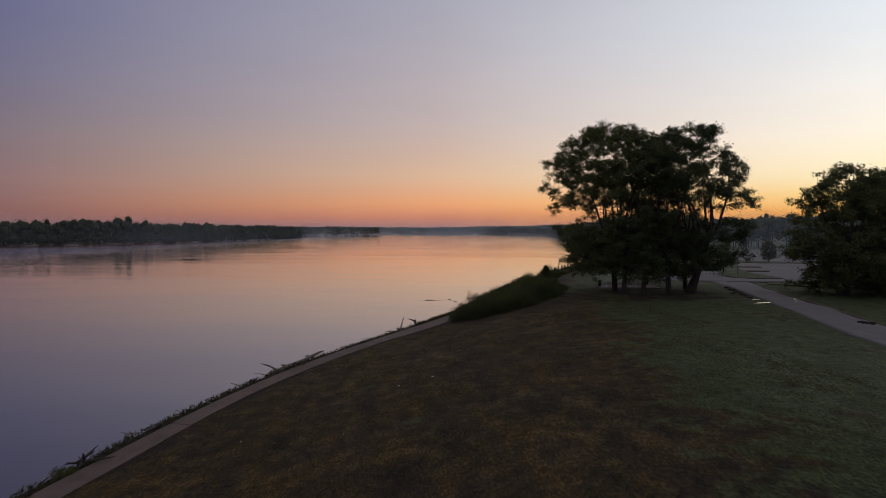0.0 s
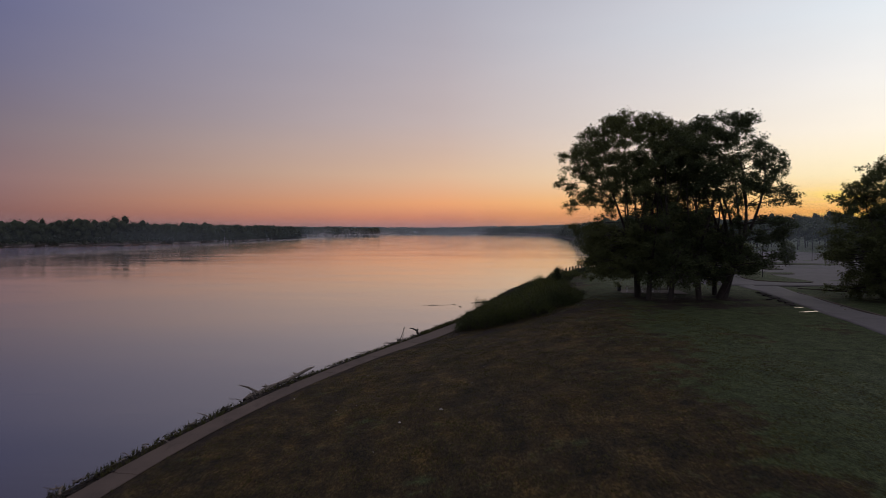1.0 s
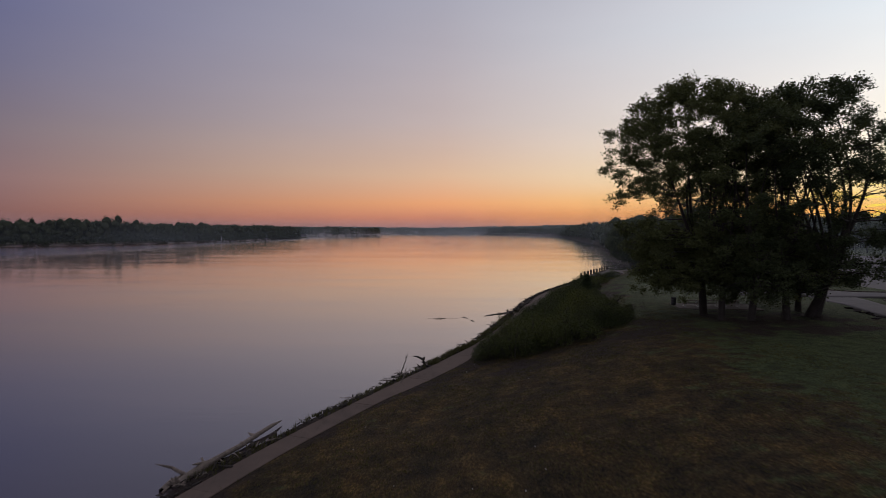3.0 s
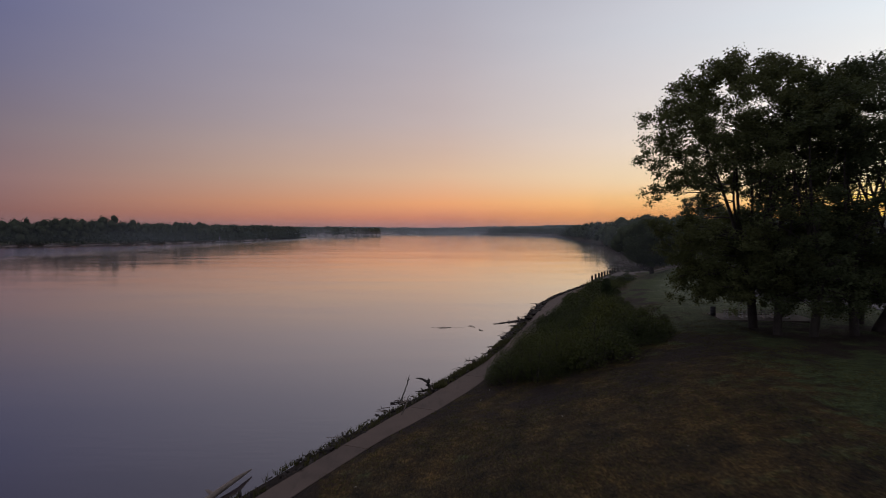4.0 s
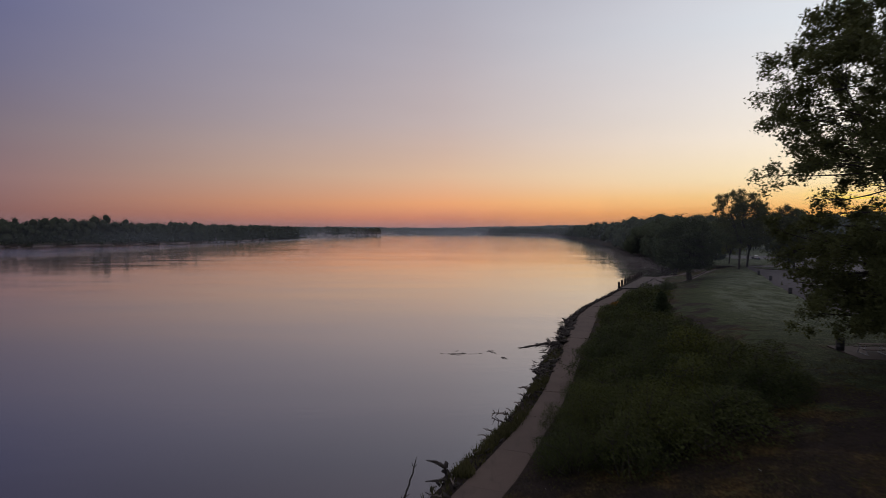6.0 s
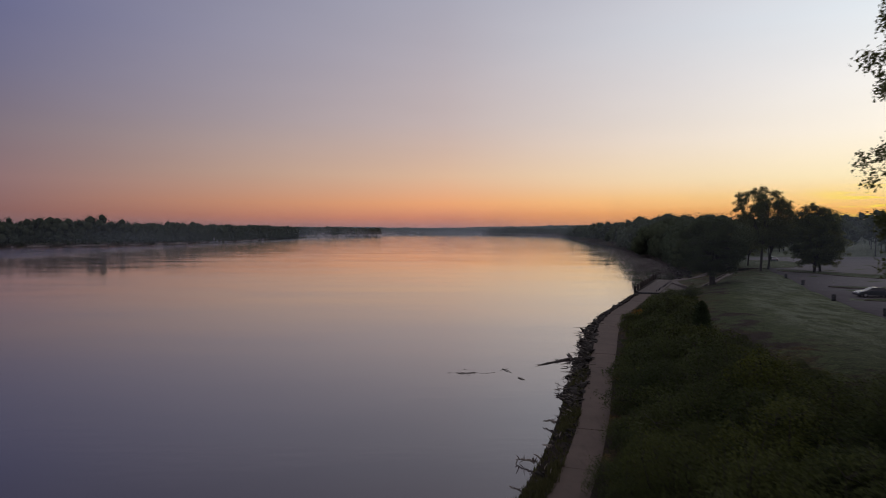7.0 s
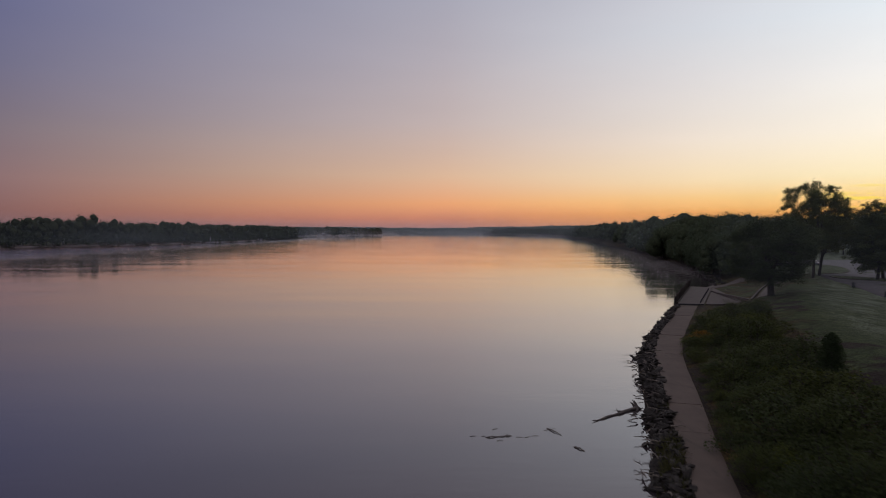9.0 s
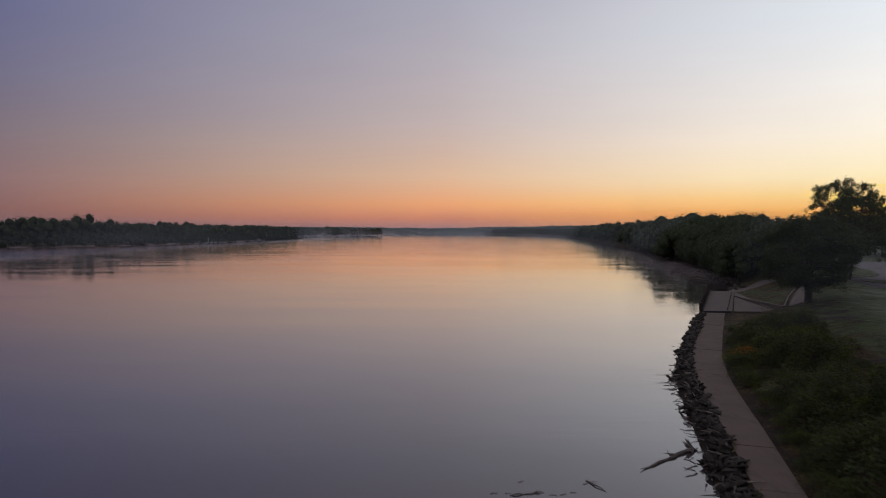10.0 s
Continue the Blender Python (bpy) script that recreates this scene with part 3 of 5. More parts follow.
def tree(name, seed, height, radius, base, trunk_r, fork, limbs, clumps, per, leaf, label, mat=None, hollow=0.6, puff=0.5, waist=0.55, twin=False, gap=None, crest=2.2):
    """Trunk, limbs and boughs that carry separate leafy clumps inside a domed outline. base: height of the lowest leaves; waist: height share of the widest part."""
    rng = np.random.default_rng(seed)
    thick, thin, lines = [], [], []
    top = np.array([rng.normal(0, 0.5), rng.normal(0, 0.5), fork])
    thick.append((np.array([[0, 0, -0.4], [0, 0, 0.15], top * [0.4, 0.4, 0.4], top]), [trunk_r * 1.35, trunk_r * 1.1, trunk_r, trunk_r * 0.9]))
    if twin:
        thick.append((np.array([[0.5, -0.2, -0.4], [0.7, -0.3, 0.3], [1.5, -0.5, fork * 0.8], [2.4, -0.7, fork * 1.7]]), [trunk_r * 1.2, trunk_r * 0.9, trunk_r * 0.7, trunk_r * 0.5]))
    wide_h = base + (height - base) * waist

    def reach(h):
        up = np.clip((h - wide_h) / (height - wide_h), 0, 1)
        down = np.clip((wide_h - h) / max(wide_h - base, 0.1), 0, 1)
        return radius * np.sqrt(1 - up ** crest) * (1 - 0.28 * down ** 1.5)

    turn = rng.uniform(0, 6.28)
    for i in range(limbs):
        h = height * rng.uniform(0.7, 0.9)
        az = turn + i * 2.4
        r = reach(h) * rng.uniform(0.15, 0.6)
        start = top * [1, 1, rng.uniform(0.8, 1.0)]
        if twin and i % 3 == 0:
            start = np.array([2.4, -0.7, fork * 1.65])
        end = np.array([r * math.cos(az), r * math.sin(az), h])
        line = bough(start, end, 0.0, rng, 9)
        line[1:-1, :2] *= 1.15
        lines.append(line)
        thick.append((line, trunk_r * rng.uniform(0.5, 0.62) * np.linspace(1, 0.14, 9)))
    joints = np.concatenate(lines + [np.linspace(top * 0.7, top, 3)])
    radii = np.concatenate([trunk_r * 0.5 * np.linspace(1, 0.14, 9) for _ in lines] + [np.full(3, trunk_r * 0.5)])
    centres = []
    for _ in range(clumps * 30):
        if len(centres) >= clumps:
            break
        h = rng.uniform(base, height)
        inner = 0.25 if h < wide_h * 0.9 else hollow
        r = reach(h) * math.sqrt(rng.uniform(inner ** 2, 1.0)) * rng.uniform(0.9, 1.06)
        az = rng.uniform(0, 6.28)
        c = np.array([r * math.cos(az), r * math.sin(az), h])
        if gap and gap[0] < h < gap[1] and r < 0.9 * reach(h) and rng.uniform() < 0.8:
            continue
        if all(((c - o) ** 2).sum() > (puff * 2.1) ** 2 for o in centres):
            centres.append(c)
    spots = []
    for c in centres:
        cost = ((joints - c) ** 2).sum(1) + np.where(joints[:, 2] > c[2] + 0.5, 25, 0)
        j = int(np.argmin(cost))
        line = bough(joints[j], c, 0.1, rng, 5)
        size = min(0.12, max(0.035, radii[j] * 0.5))
        thin.append((line, size * np.linspace(1, 0.3, 5)))
        n = int(per * rng.uniform(0.6, 1.4))
        for _ in range(5):
            end = c + rng.normal(0, 0.85, 3) * puff * np.array([1.35, 1.35, 1.0])
            thin.append((np.array([c - (c - line[3]) * 0.4, end]), [size * 0.3, 0.01]))
            spots.append(end + rng.normal(0, 1, (n // 5, 3)) * puff * np.array([0.62, 0.62, 0.46]))
        spots.append(line[3:].mean(0) + rng.normal(0, 1, (n // 8, 3)) * puff * 0.8)
    thing = tagged(new(name), label, "tree")
    v1, f1 = tubes(thick, 9)
    v2, f2 = tubes(thin, 4)
    mesh_object("trunk", np.concatenate([v1, v2]), np.concatenate([f1, f2 + len(v1)]), BARK, thing, smooth=True)
    v, f = leaves(rng, np.concatenate(spots), leaf, 0.3)
    mesh_object("crown", v, f, mat or LEAF, thing)
    return thing


def put(thing, x, y, turn=0.0, size=1.0, sink=0.0):
    thing.matrix_basis = pose(x, y, float(ground_z(x, y)) - sink, 0, 0, turn) @ Matrix.Diagonal((size, size, size, 1))
    return thing


def again(thing, x, y, turn=0.0, size=1.0, label=""):
    made = copy_thing(thing, pose(x, y, float(ground_z(x, y)), 0, 0, turn))
    made.scale = (size, size, size)
    if label:
        tagged(made, label)
    return made


CLUMP = "trees round the picnic pad"
wide_tree = tagged(put(tree("tree", 11, 25.3, 11.3, 3.0, 0.44, 5.5, 8, 335, 400, 0.23, "wide-crowned tall dark tree on the lawn", hollow=0.6, waist=0.62, gap=(9.5, 13.5)), 26.7, 94.5, 20), group=CLUMP)
wide_tree.matrix_basis = Matrix.Translation(wide_tree.matrix_basis.translation) @ Matrix.Diagonal((1.10, 0.66, 1, 1)) @ Matrix.Rotation(radians(20), 4, "Z")
tagged(put(tree("tree", 13, 25.0, 9.4, 3.0, 0.45, 4.2, 8, 200, 390, 0.23, "tall dark tree with a forked trunk", hollow=0.6, twin=True, gap=(9.5, 14.0)), 37.4, 92.8, 10), group=CLUMP)
slim = tagged(put(tree("tree", 12, 22.8, 6.0, 2.4, 0.36, 6.0, 5, 62, 250, 0.24, "slender tall tree in a close group", hollow=0.85, gap=(8.5, 14.0)), 33.6, 90.4, 100), group=CLUMP)
again(slim, 29.4, 89.4, 230, 0.97)
again(slim, 27.0, 90.8, 320, 0.9)
again(slim, 35.2, 105.5, 260, 0.95)
again(slim, 38.6, 97.0, 150, 0.9)
# broad low-crowned trees beside the road
broad = tagged(put(tree("tree", 21, 19.6, 9.2, 1.2, 0.45, 3.4, 7, 250, 210, 0.27, "broad dark tree with low hanging branches", waist=0.30, gap=(9.8, 12.6), crest=1.35), 62.4, 94.0, 0), group="roadside trees")
again(broad, 69.0, 96.0, 130, 0.97)
again(broad, 76.5, 104.0, 250, 1.02)
# trees by the lot and the landing
put(tree("tree", 31, 12.8, 7.5, 2.6, 0.52, 3.8, 7, 165, 380, 0.20, "stout dark tree at the top of the bank", hollow=0.3, waist=0.5), 48.2, 186.2, 60)
lot_tree = tagged(put(tree("tree", 32, 20.3, 7.2, 6.2, 0.29, 6.0, 6, 120, 290, 0.24, "tall tree with an airy crown at the lot's edge", waist=0.55), 73.4, 216.5, 0), group="trees by the lot")
tagged(put(tree("tree", 35, 17.4, 6.8, 6.2, 0.28, 5.0, 6, 120, 290, 0.24, "spreading dark tree at the lot's edge", waist=0.5), 78.8, 223.2, 150), group="trees by the lot")
again(lot_tree, 80.0, 236.5, 250, 0.72)
oval = tagged(put(tree("tree", 33, 15.8, 5.6, 2.4, 0.30, 3.2, 6, 130, 290, 0.24, "dense rounded tree on a grass island", hollow=0.3, waist=0.4), 82.4, 209.5, 30), group="trees by the lot")
again(oval, 85.4, 212.0, 200, 0.95)
again(oval, 101.0, 189.0, 80, 0.42, "small rounded tree on a grass island")
put(tree("tree", 34, 7.0, 2.6, 2.0, 0.12, 2.2, 4, 30, 110, 0.28, "young tree on a grass island"), 63.2, 137.5, 0)


# ---- woods ----
def woods(name, rows, seed, label, card, per_tree, mat=FAR_LEAF, low_share=0.15, solid=0.8, lobes=9):
    """Crowds of rounded crowns: leafy lobes, each on a dark core. rows: x, y, z, height, radius."""
    rng = np.random.default_rng(seed)
    rings, sides = 4, 6
    ball = np.array([(math.sin(p) * math.cos(a), math.sin(p) * math.sin(a), math.cos(p)) for p in np.linspace(0.2, 2.94, rings) for a in np.linspace(0, 2 * math.pi, sides + 1)[:-1]])
    i = (np.arange(rings - 1)[:, None] * sides + np.arange(sides)[None]).ravel()
    j = (np.arange(rings - 1)[:, None] * sides + (np.arange(sides)[None] + 1) % sides).ravel()
    core_f = np.concatenate([np.stack([i, i + sides, j + sides, j], 1), [(0, 1, 2, 3), (0, 3, 4, 5)]])
    spots, cores, faces, trunks, base = [], [], [], [], 0
    for x, y, z, h, r in rows:
        low = h * low_share
        c = np.array([x, y, z + (h + low) * 0.5])
        axes = np.array([r, r, (h - low) * 0.5])
        for k in range(lobes):
            up = (k + 0.5) / lobes * 1.7 - 0.9
            turn = k * 2.4 + rng.uniform(-0.5, 0.5)
            wide = math.sqrt(max(0.0, 1 - max(up, 0) ** 2))
            centre = c + np.array([wide * math.cos(turn), wide * math.sin(turn), up]) * axes * rng.uniform(0.45, 0.66)
            size = np.array([r, r, 0.9 * r]) * rng.uniform(0.34, 0.62)
            # added solid core that stops light showing through the lobe
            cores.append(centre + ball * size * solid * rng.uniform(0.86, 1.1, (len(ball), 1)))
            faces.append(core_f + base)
            base += len(ball)
            d = rng.normal(size=(per_tree // lobes, 3))
            d /= np.linalg.norm(d, axis=1)[:, None]
            spots.append(centre + d * size * rng.uniform(0.78, 1.06, (len(d), 1)))
        trunks.append((np.array([[x, y, z - 0.5], [x + rng.normal(0, 0.3), y, z + h * 0.35], [x, y, z + h * 0.7]]), [0.3, 0.24, 0.1]))
    ob = tagged(new(name), label, "woods", kind="stuff")
    v, f = leaves(rng, np.concatenate(spots), card, 0.2)
    tagged(mesh_object("foliage", v, f, mat, ob), kind="stuff")
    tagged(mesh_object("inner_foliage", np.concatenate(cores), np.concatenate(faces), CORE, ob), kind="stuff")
    v, f = tubes(trunks, 4)
    tagged(mesh_object("trunks", v, f, BARK, ob), kind="stuff")
    return ob


rng = np.random.default_rng(5)


def wood_rows(places, low, high, wide=0.33, tall=0.1):
    rows = []
    for x, y, z in places:
        h = rng.uniform(low, high) * (1.18 if rng.uniform() < tall else 1.0)
        rows.append((x, y, z, h, h * wide * rng.uniform(0.85, 1.2)))
    return rows


near_bank, mid_bank = [], []
for y in np.arange(246, 560, 5.2):
    for deep in (3.5, 11, 20, 31):
        if y < 262 and deep < 15:
            continue
        yy = y + rng.normal(0, 1.5)
        d = deep + rng.normal(0, 1.5)
        x = float(edge_smooth(yy) + d / edge_cos(yy))
        if x > float(np.interp(yy, [240, 300, 335], [83, 96, 150])):
            continue
        (near_bank if y < 350 else mid_bank).append((x, yy, float(ground_z(x, yy))))
woods("riverside_woods", wood_rows(near_bank, 11.5, 18.5, 0.42), 41, "dense dark woods overhanging the river's edge", 0.5, 3400, low_share=0.0, solid=0.66, lobes=18)
woods("riverside_woods", wood_rows(mid_bank, 14, 22, 0.42), 46, "dense dark woods along the river bank", 0.85, 1000, low_share=0.0, solid=0.8, lobes=11)
far_strip = []
for y in np.concatenate([np.arange(560, 1500, 12), np.arange(1500, 2280, 17)]):
    for deep in (8, 22, 44):
        x = float(edge_smooth(y) + deep + rng.normal(0, 4))
        far_strip.append((x, y + rng.normal(0, 4), float(ground_z(x, y))))
woods("riverside_woods", wood_rows(far_strip, 17, 25, 0.4), 42, "distant wooded river bank in morning haze", 1.5, 190, solid=0.62, lobes=7, low_share=0.08)
hill = []
while len(hill) < 640:
    x, y = rng.uniform(110, 800), rng.uniform(60, 1150)
    away = math.hypot(x - 90, max(0, y - 150) * 0.6)
    if away > 165 and away < 640 and x > float(edge_smooth(y)) + 45 and not (x < 185 and y < 400):
        hill.append((x, y, float(ground_z(x, y))))
while len(hill) < 690:
    x, y = rng.uniform(150, 250), rng.uniform(295, 400)
    if x > 150 + (330 - y) * 0.5:
        hill.append((x, y, float(ground_z(x, y))))
woods("hillside_woods", wood_rows(hill, 11, 19, 0.42), 43, "dark wooded hillside behind the park", 1.3, 170, solid=0.6, lobes=5)
across = []
for y in np.arange(500, 1235, 7):
    for deep in (4, 13, 27):
        x = float(left_x(y)) - deep - rng.uniform(0, 6)
        across.append((x, y + rng.normal(0, 3), 1.2))
rows = [(x, y, z, h * float(np.interp(y, [500, 560, 655, 665, 720, 760, 1300], [0.95, 1.0, 1.22, 1.22, 0.9, 0.95, 0.9])) * (1 + 0.14 * float(lumps(y, x, 16, 2))), r) for x, y, z, h, r in wood_rows(across, 19, 29, 0.42, 0.0)]
for y in np.arange(500, 1235, 5.5):
    rows.append((float(left_x(y)) - rng.uniform(0.5, 3.0), y, 0.2, rng.uniform(11, 17), rng.uniform(4.6, 6.2)))
woods("far_bank_woods", rows, 44, "dark wooded bank across the river", 1.2, 330, low_share=0.0, solid=0.66, lobes=9)
isle = []
for y in np.arange(1390, 1850, 11):
    for deep in (5, 20, 45):
        x = float(np.interp(y, [1380, 1500, 1850], [-310, -256, -190])) - deep - rng.uniform(0, 8)
        isle.append((x, y, 1.0))
woods("island_woods", wood_rows(isle, 20, 26, 0.4), 45, "low wooded island in mist", 1.6, 140, low_share=0.06, solid=0.8, lobes=7)


def ridge(name, x0, x1, y, base, tops, seed, label, depth=120):
    """A far wooded shore: a long mound with a lumpy tree-top line."""
    r = np.random.default_rng(seed)
    xs = np.arange(x0, x1, 9.0)
    top = np.interp(xs, *zip(*tops)) + r.normal(0, 1.2, len(xs)) + 2.0 * lumps(xs, 0 * xs, 60, seed)
    rows = [np.stack([xs, np.full(len(xs), y + o) + r.normal(0, 3, len(xs)), base + (top - base) * k + r.normal(0, 0.5, len(xs)) * k], 1) for o, k in ((0, 0), (2, 0.55), (12, 0.9), (30, 1.0), (depth, 0.9), (depth + 30, 0))]
    n = len(xs)
    i = np.concatenate([np.arange(n - 1) + k * n for k in range(len(rows) - 1)])
    ob = mesh_object(name, np.concatenate(rows), np.stack([i, i + 1, i + n + 1, i + n], 1), FAR_RIDGE, smooth=False)
    return tagged(ob, label, "woods", kind="stuff")


FAR_RIDGE = rough_stuff("far_woods", (0.02, 0.03, 0.018), (0.06, 0.075, 0.04), 0.06, relief=1.5, fine=4.0)
ridge("far_shore_woods", -1900, 420, 2380, 1.0, [(-1900, 26), (-400, 24), (100, 26), (420, 36)], 1, "distant wooded shore at the river's bend")
ridge("far_ridge_woods", -3200, 3200, 3900, 14, [(-3200, 46), (-600, 40), (-100, 34), (500, 46), (1100, 58), (3200, 75)], 2, "low wooded ridge on the horizon", 200)
ridge("far_hill_woods", 270, 1500, 1750, 4, [(270, 6), (300, 18), (420, 30), (800, 40), (1500, 52)], 3, "wooded hill beyond the river's bend", 200)

# ---- shrubs on the bank ----
def shrub(seed, radius, height, count, leaf, label, mat=None, sprays=0.16):
    """A mound of leafy lobes on thin stems, with loose sprays standing out of it."""
    r = np.random.default_rng(seed)
    thing = tagged(new("shrub"), label, "shrub", "shrubs on the bank")
    spots, stems = [], []
    lobes = 10
    for i in range(lobes):
        a, k = i * 2.4 + r.uniform(-0.4, 0.4), math.sqrt((i + 0.3) / lobes)
        size = radius * r.uniform(0.34, 0.5) * np.array([1.0, 1.0, min(1.25, 0.75 * height / radius)])
        mid = np.array([radius * 0.85 * k * math.cos(a), radius * 0.85 * k * math.sin(a), max(height * (1 - 0.6 * k * k) * r.uniform(0.75, 1.05) - size[2], size[2] * 0.4)])
        root = mid * np.array([0.3, 0.3, 0]) - np.array([0, 0, 0.15])
        stems.append((np.array([root, (root + mid) / 2 + r.normal(0, 0.08, 3), mid]), [0.03, 0.022, 0.012]))
        n = int(count * (1 - sprays) / lobes)
        way = r.normal(size=(n, 3)) + np.array([0, 0, 0.45])
        way /= np.linalg.norm(way, axis=1)[:, None]
        dent = 1 + 0.22 * np.sin(way[:, :1] * 7 + i) * np.sin(way[:, 1:2] * 6 + 2 * i)
        spots.append(mid + way * size * dent * r.uniform(0.66, 1.06, (n, 1)))
        for _ in range(4):
            out = r.normal(size=3) + np.array([0, 0, 0.9])
            out /= np.linalg.norm(out)
            tip = mid + out * size * r.uniform(1.15, 1.6)
            stems.append((np.array([mid, (mid + tip) / 2 + r.normal(0, 0.04, 3), tip]), [0.012, 0.009, 0.004]))
            m = int(count * sprays / lobes / 4)
            spots.append(mid + (tip - mid) * r.uniform(0.5, 1.02, (m, 1)) + r.normal(0, 0.07, (m, 3)) * radius)
    v, f = tubes(stems, 4)
    mesh_object("stem", v, f, BARK, thing)
    spots = np.concatenate(spots)
    v, f = leaves(r, spots[spots[:, 2] > 0.02], leaf, 0.6)
    mesh_object("foliage", v, f, mat or SHRUB_LEAF, thing)
    return thing


fine = [shrub(56, 1.6, 1.9, 5400, 0.074, "dense dark green shrub on the bank"), shrub(57, 2.0, 1.6, 5600, 0.074, "spreading dark green shrub on the bank"),
        shrub(58, 1.3, 2.4, 5200, 0.070, "upright leafy shrub on the bank"), shrub(59, 1.8, 1.2, 5200, 0.066, "low leafy brush on the bank")]
kinds = [shrub(60, 1.6, 1.9, 1600, 0.138, "dense dark green shrub on the bank"), shrub(61, 2.0, 1.6, 1700, 0.134, "spreading dark green shrub on the bank"),
         shrub(62, 1.3, 2.4, 1500, 0.134, "upright leafy shrub on the bank"), shrub(63, 1.8, 1.2, 1500, 0.122, "low leafy brush on the bank")]
rng = np.random.default_rng(8)
spots, used = [], []
while len(spots) < 205:
    y = rng.uniform(86, 175)
    wide = float(np.interp(y, CREST_Y, CREST_W)) * float(np.interp(y, [86, 93, 108, 122, 170, 188], [0.5, 0.92, 0.88, 0.70, 0.70, 0.6]))
    over = float(walk_width(y)) + rng.uniform(1.3 if y < 97 else 0.8, max(3.2, wide))
    x = float(edge_smooth(y) + over / edge_cos(y))
    if all((x - a) ** 2 + (y - b) ** 2 > 1.45 ** 2 for a, b, _ in spots):
        spots.append((x, y, over))
for i, (x, y, over) in enumerate(spots):
    k = int(rng.integers(0, 4))
    size = (0.45 + 1.0 * rng.uniform() ** 1.6) * float(np.interp(y, [104, 124], [1.5, 1.15])) * float(np.interp(over - walk_width(y), [0.8, 4.0], [0.62 if y < 128 else 0.5, 1.0])) * float(np.interp(over / np.interp(y, CREST_Y, CREST_W), [0.7, 0.95], [1.0, 0.6]))
    near = y < 118
    if near and used.count(1) < 4:
        put(fine[used.count(1)], x, y, rng.uniform(0, 360), size)
        used.append(1)
    elif not near and used.count(0) < 4:
        put(kinds[used.count(0)], x, y, rng.uniform(0, 360), size)
        used.append(0)
    else:
        again((fine if near else kinds)[k], x, y, rng.uniform(0, 360), size)
for i in range(46):
    y = rng.uniform(95, 178)
    x = float(edge_smooth(y) + (walk_width(y) + rng.uniform(0.7, 2.4)) / edge_cos(y))
    again(kinds[3 if i % 3 else 1], x, y, rng.uniform(0, 360), rng.uniform(0.32, 0.55))
rusty = put(shrub(67, 1.5, 1.5, 2600, 0.10, "shrub with rusty orange leaves on the bank", AUTUMN_LEAF), 24.4, 157.0, 0)
again(rusty, 25.6, 154.6, 90, 0.7)
again(rusty, 30.0, 166.0, 190, 0.75)
again(rusty, 20.5, 139.0, 40, 0.6)
# taller bush at the start of the thicket and the lone dark conifer on the crest
tall_bush = put(shrub(66, 2.2, 4.0, 9500, 0.085, "tall bush at the edge of the thicket", sprays=0.3), 5.6, 93.4, 0, 1.05)
again(tall_bush, 8.8, 90.0, 120, 0.75)
for x, y, turn, size in ((3.4, 95.4, 200, 0.6), (5.8, 99.5, 310, 0.55), (9.0, 97.0, 20, 0.7), (8.4, 104.5, 90, 0.5), (12.4, 96.5, 140, 0.62)):
    again(tall_bush, x, y, turn, size)
bright = put(shrub(68, 1.7, 1.8, 6000, 0.075, "yellow-green leafy shrub among the darker brush", BRIGHT_LEAF), 14.7, 101.1, 0)
for x, y, turn, size in ((12.9, 100.5, 80, 0.7), (12.0, 116.0, 150, 0.9), (17.5, 112.5, 230, 0.8), (20.5, 133.0, 300, 0.8)):
    again(bright, x, y, turn, size)
again(tall_bush, 11.5, 89.5, 220, 0.7)
again(tall_bush, 15.0, 92.5, 60, 0.65)


def conifer(x, y, height):
    r = np.random.default_rng(70)
    thing = tagged(new("conifer"), "small dark upright conifer among the shrubs", "tree")
    n = 5200
    h = r.uniform(0.02, 1, n)
    rad = 0.95 * np.minimum(1.0, h * 6) * np.sqrt(np.maximum(0, 1 - h ** 2.2)) * r.uniform(0.35, 1.1, n) * (1 + 0.10 * np.sin(h * 23 + r.uniform(0, 1.2, n)))
    a = r.uniform(0, 6.28, n)
    v, f = leaves(r, np.stack([rad * np.cos(a), rad * np.sin(a), h * height], 1), 0.15, 0.2)
    v2, f2 = tubes([(np.array([[0, 0, -0.2], [0, 0, height * 0.9]]), [0.09, 0.02])], 7)
    mesh_object("trunk", v2, f2, BARK, thing)
    mesh_object("crown", v, f, CONIFER_LEAF, thing)
    put(thing, x, y)


conifer(21.6, 127.9, 3.8)


# ---- grass tufts ----
def tufts(name, count, xr, yr, keep, tall, label, seed, wide=0.035):
    r = np.random.default_rng(seed)
    x, y = r.uniform(*xr, count), r.uniform(*yr, count)
    ok = keep(x, y)
    x, y = x[ok], y[ok]
    z = ground_z(x, y) - 0.02
    n = len(x)
    out = []
    for _ in range(4):
        a = r.uniform(0, 6.28, n)
        lean = r.uniform(0.15, 0.8, n)
        h = tall * r.uniform(0.5, 1.3, n)
        bx, by = x + r.normal(0, 0.05, n), y + r.normal(0, 0.05, n)
        sx, sy = np.cos(a + 1.57) * wide, np.sin(a + 1.57) * wide
        out.append(np.stack([np.stack([bx - sx, by - sy, z], 1), np.stack([bx + sx, by + sy, z], 1), np.stack([bx + np.cos(a) * lean * h, by + np.sin(a) * lean * h, z + h], 1)], 1))
    v = np.concatenate(out).reshape(-1, 3)
    ob = mesh_object(name, v, np.arange(len(v)).reshape(-1, 3), BLADE)
    return tagged(ob, label, "grass", kind="stuff")


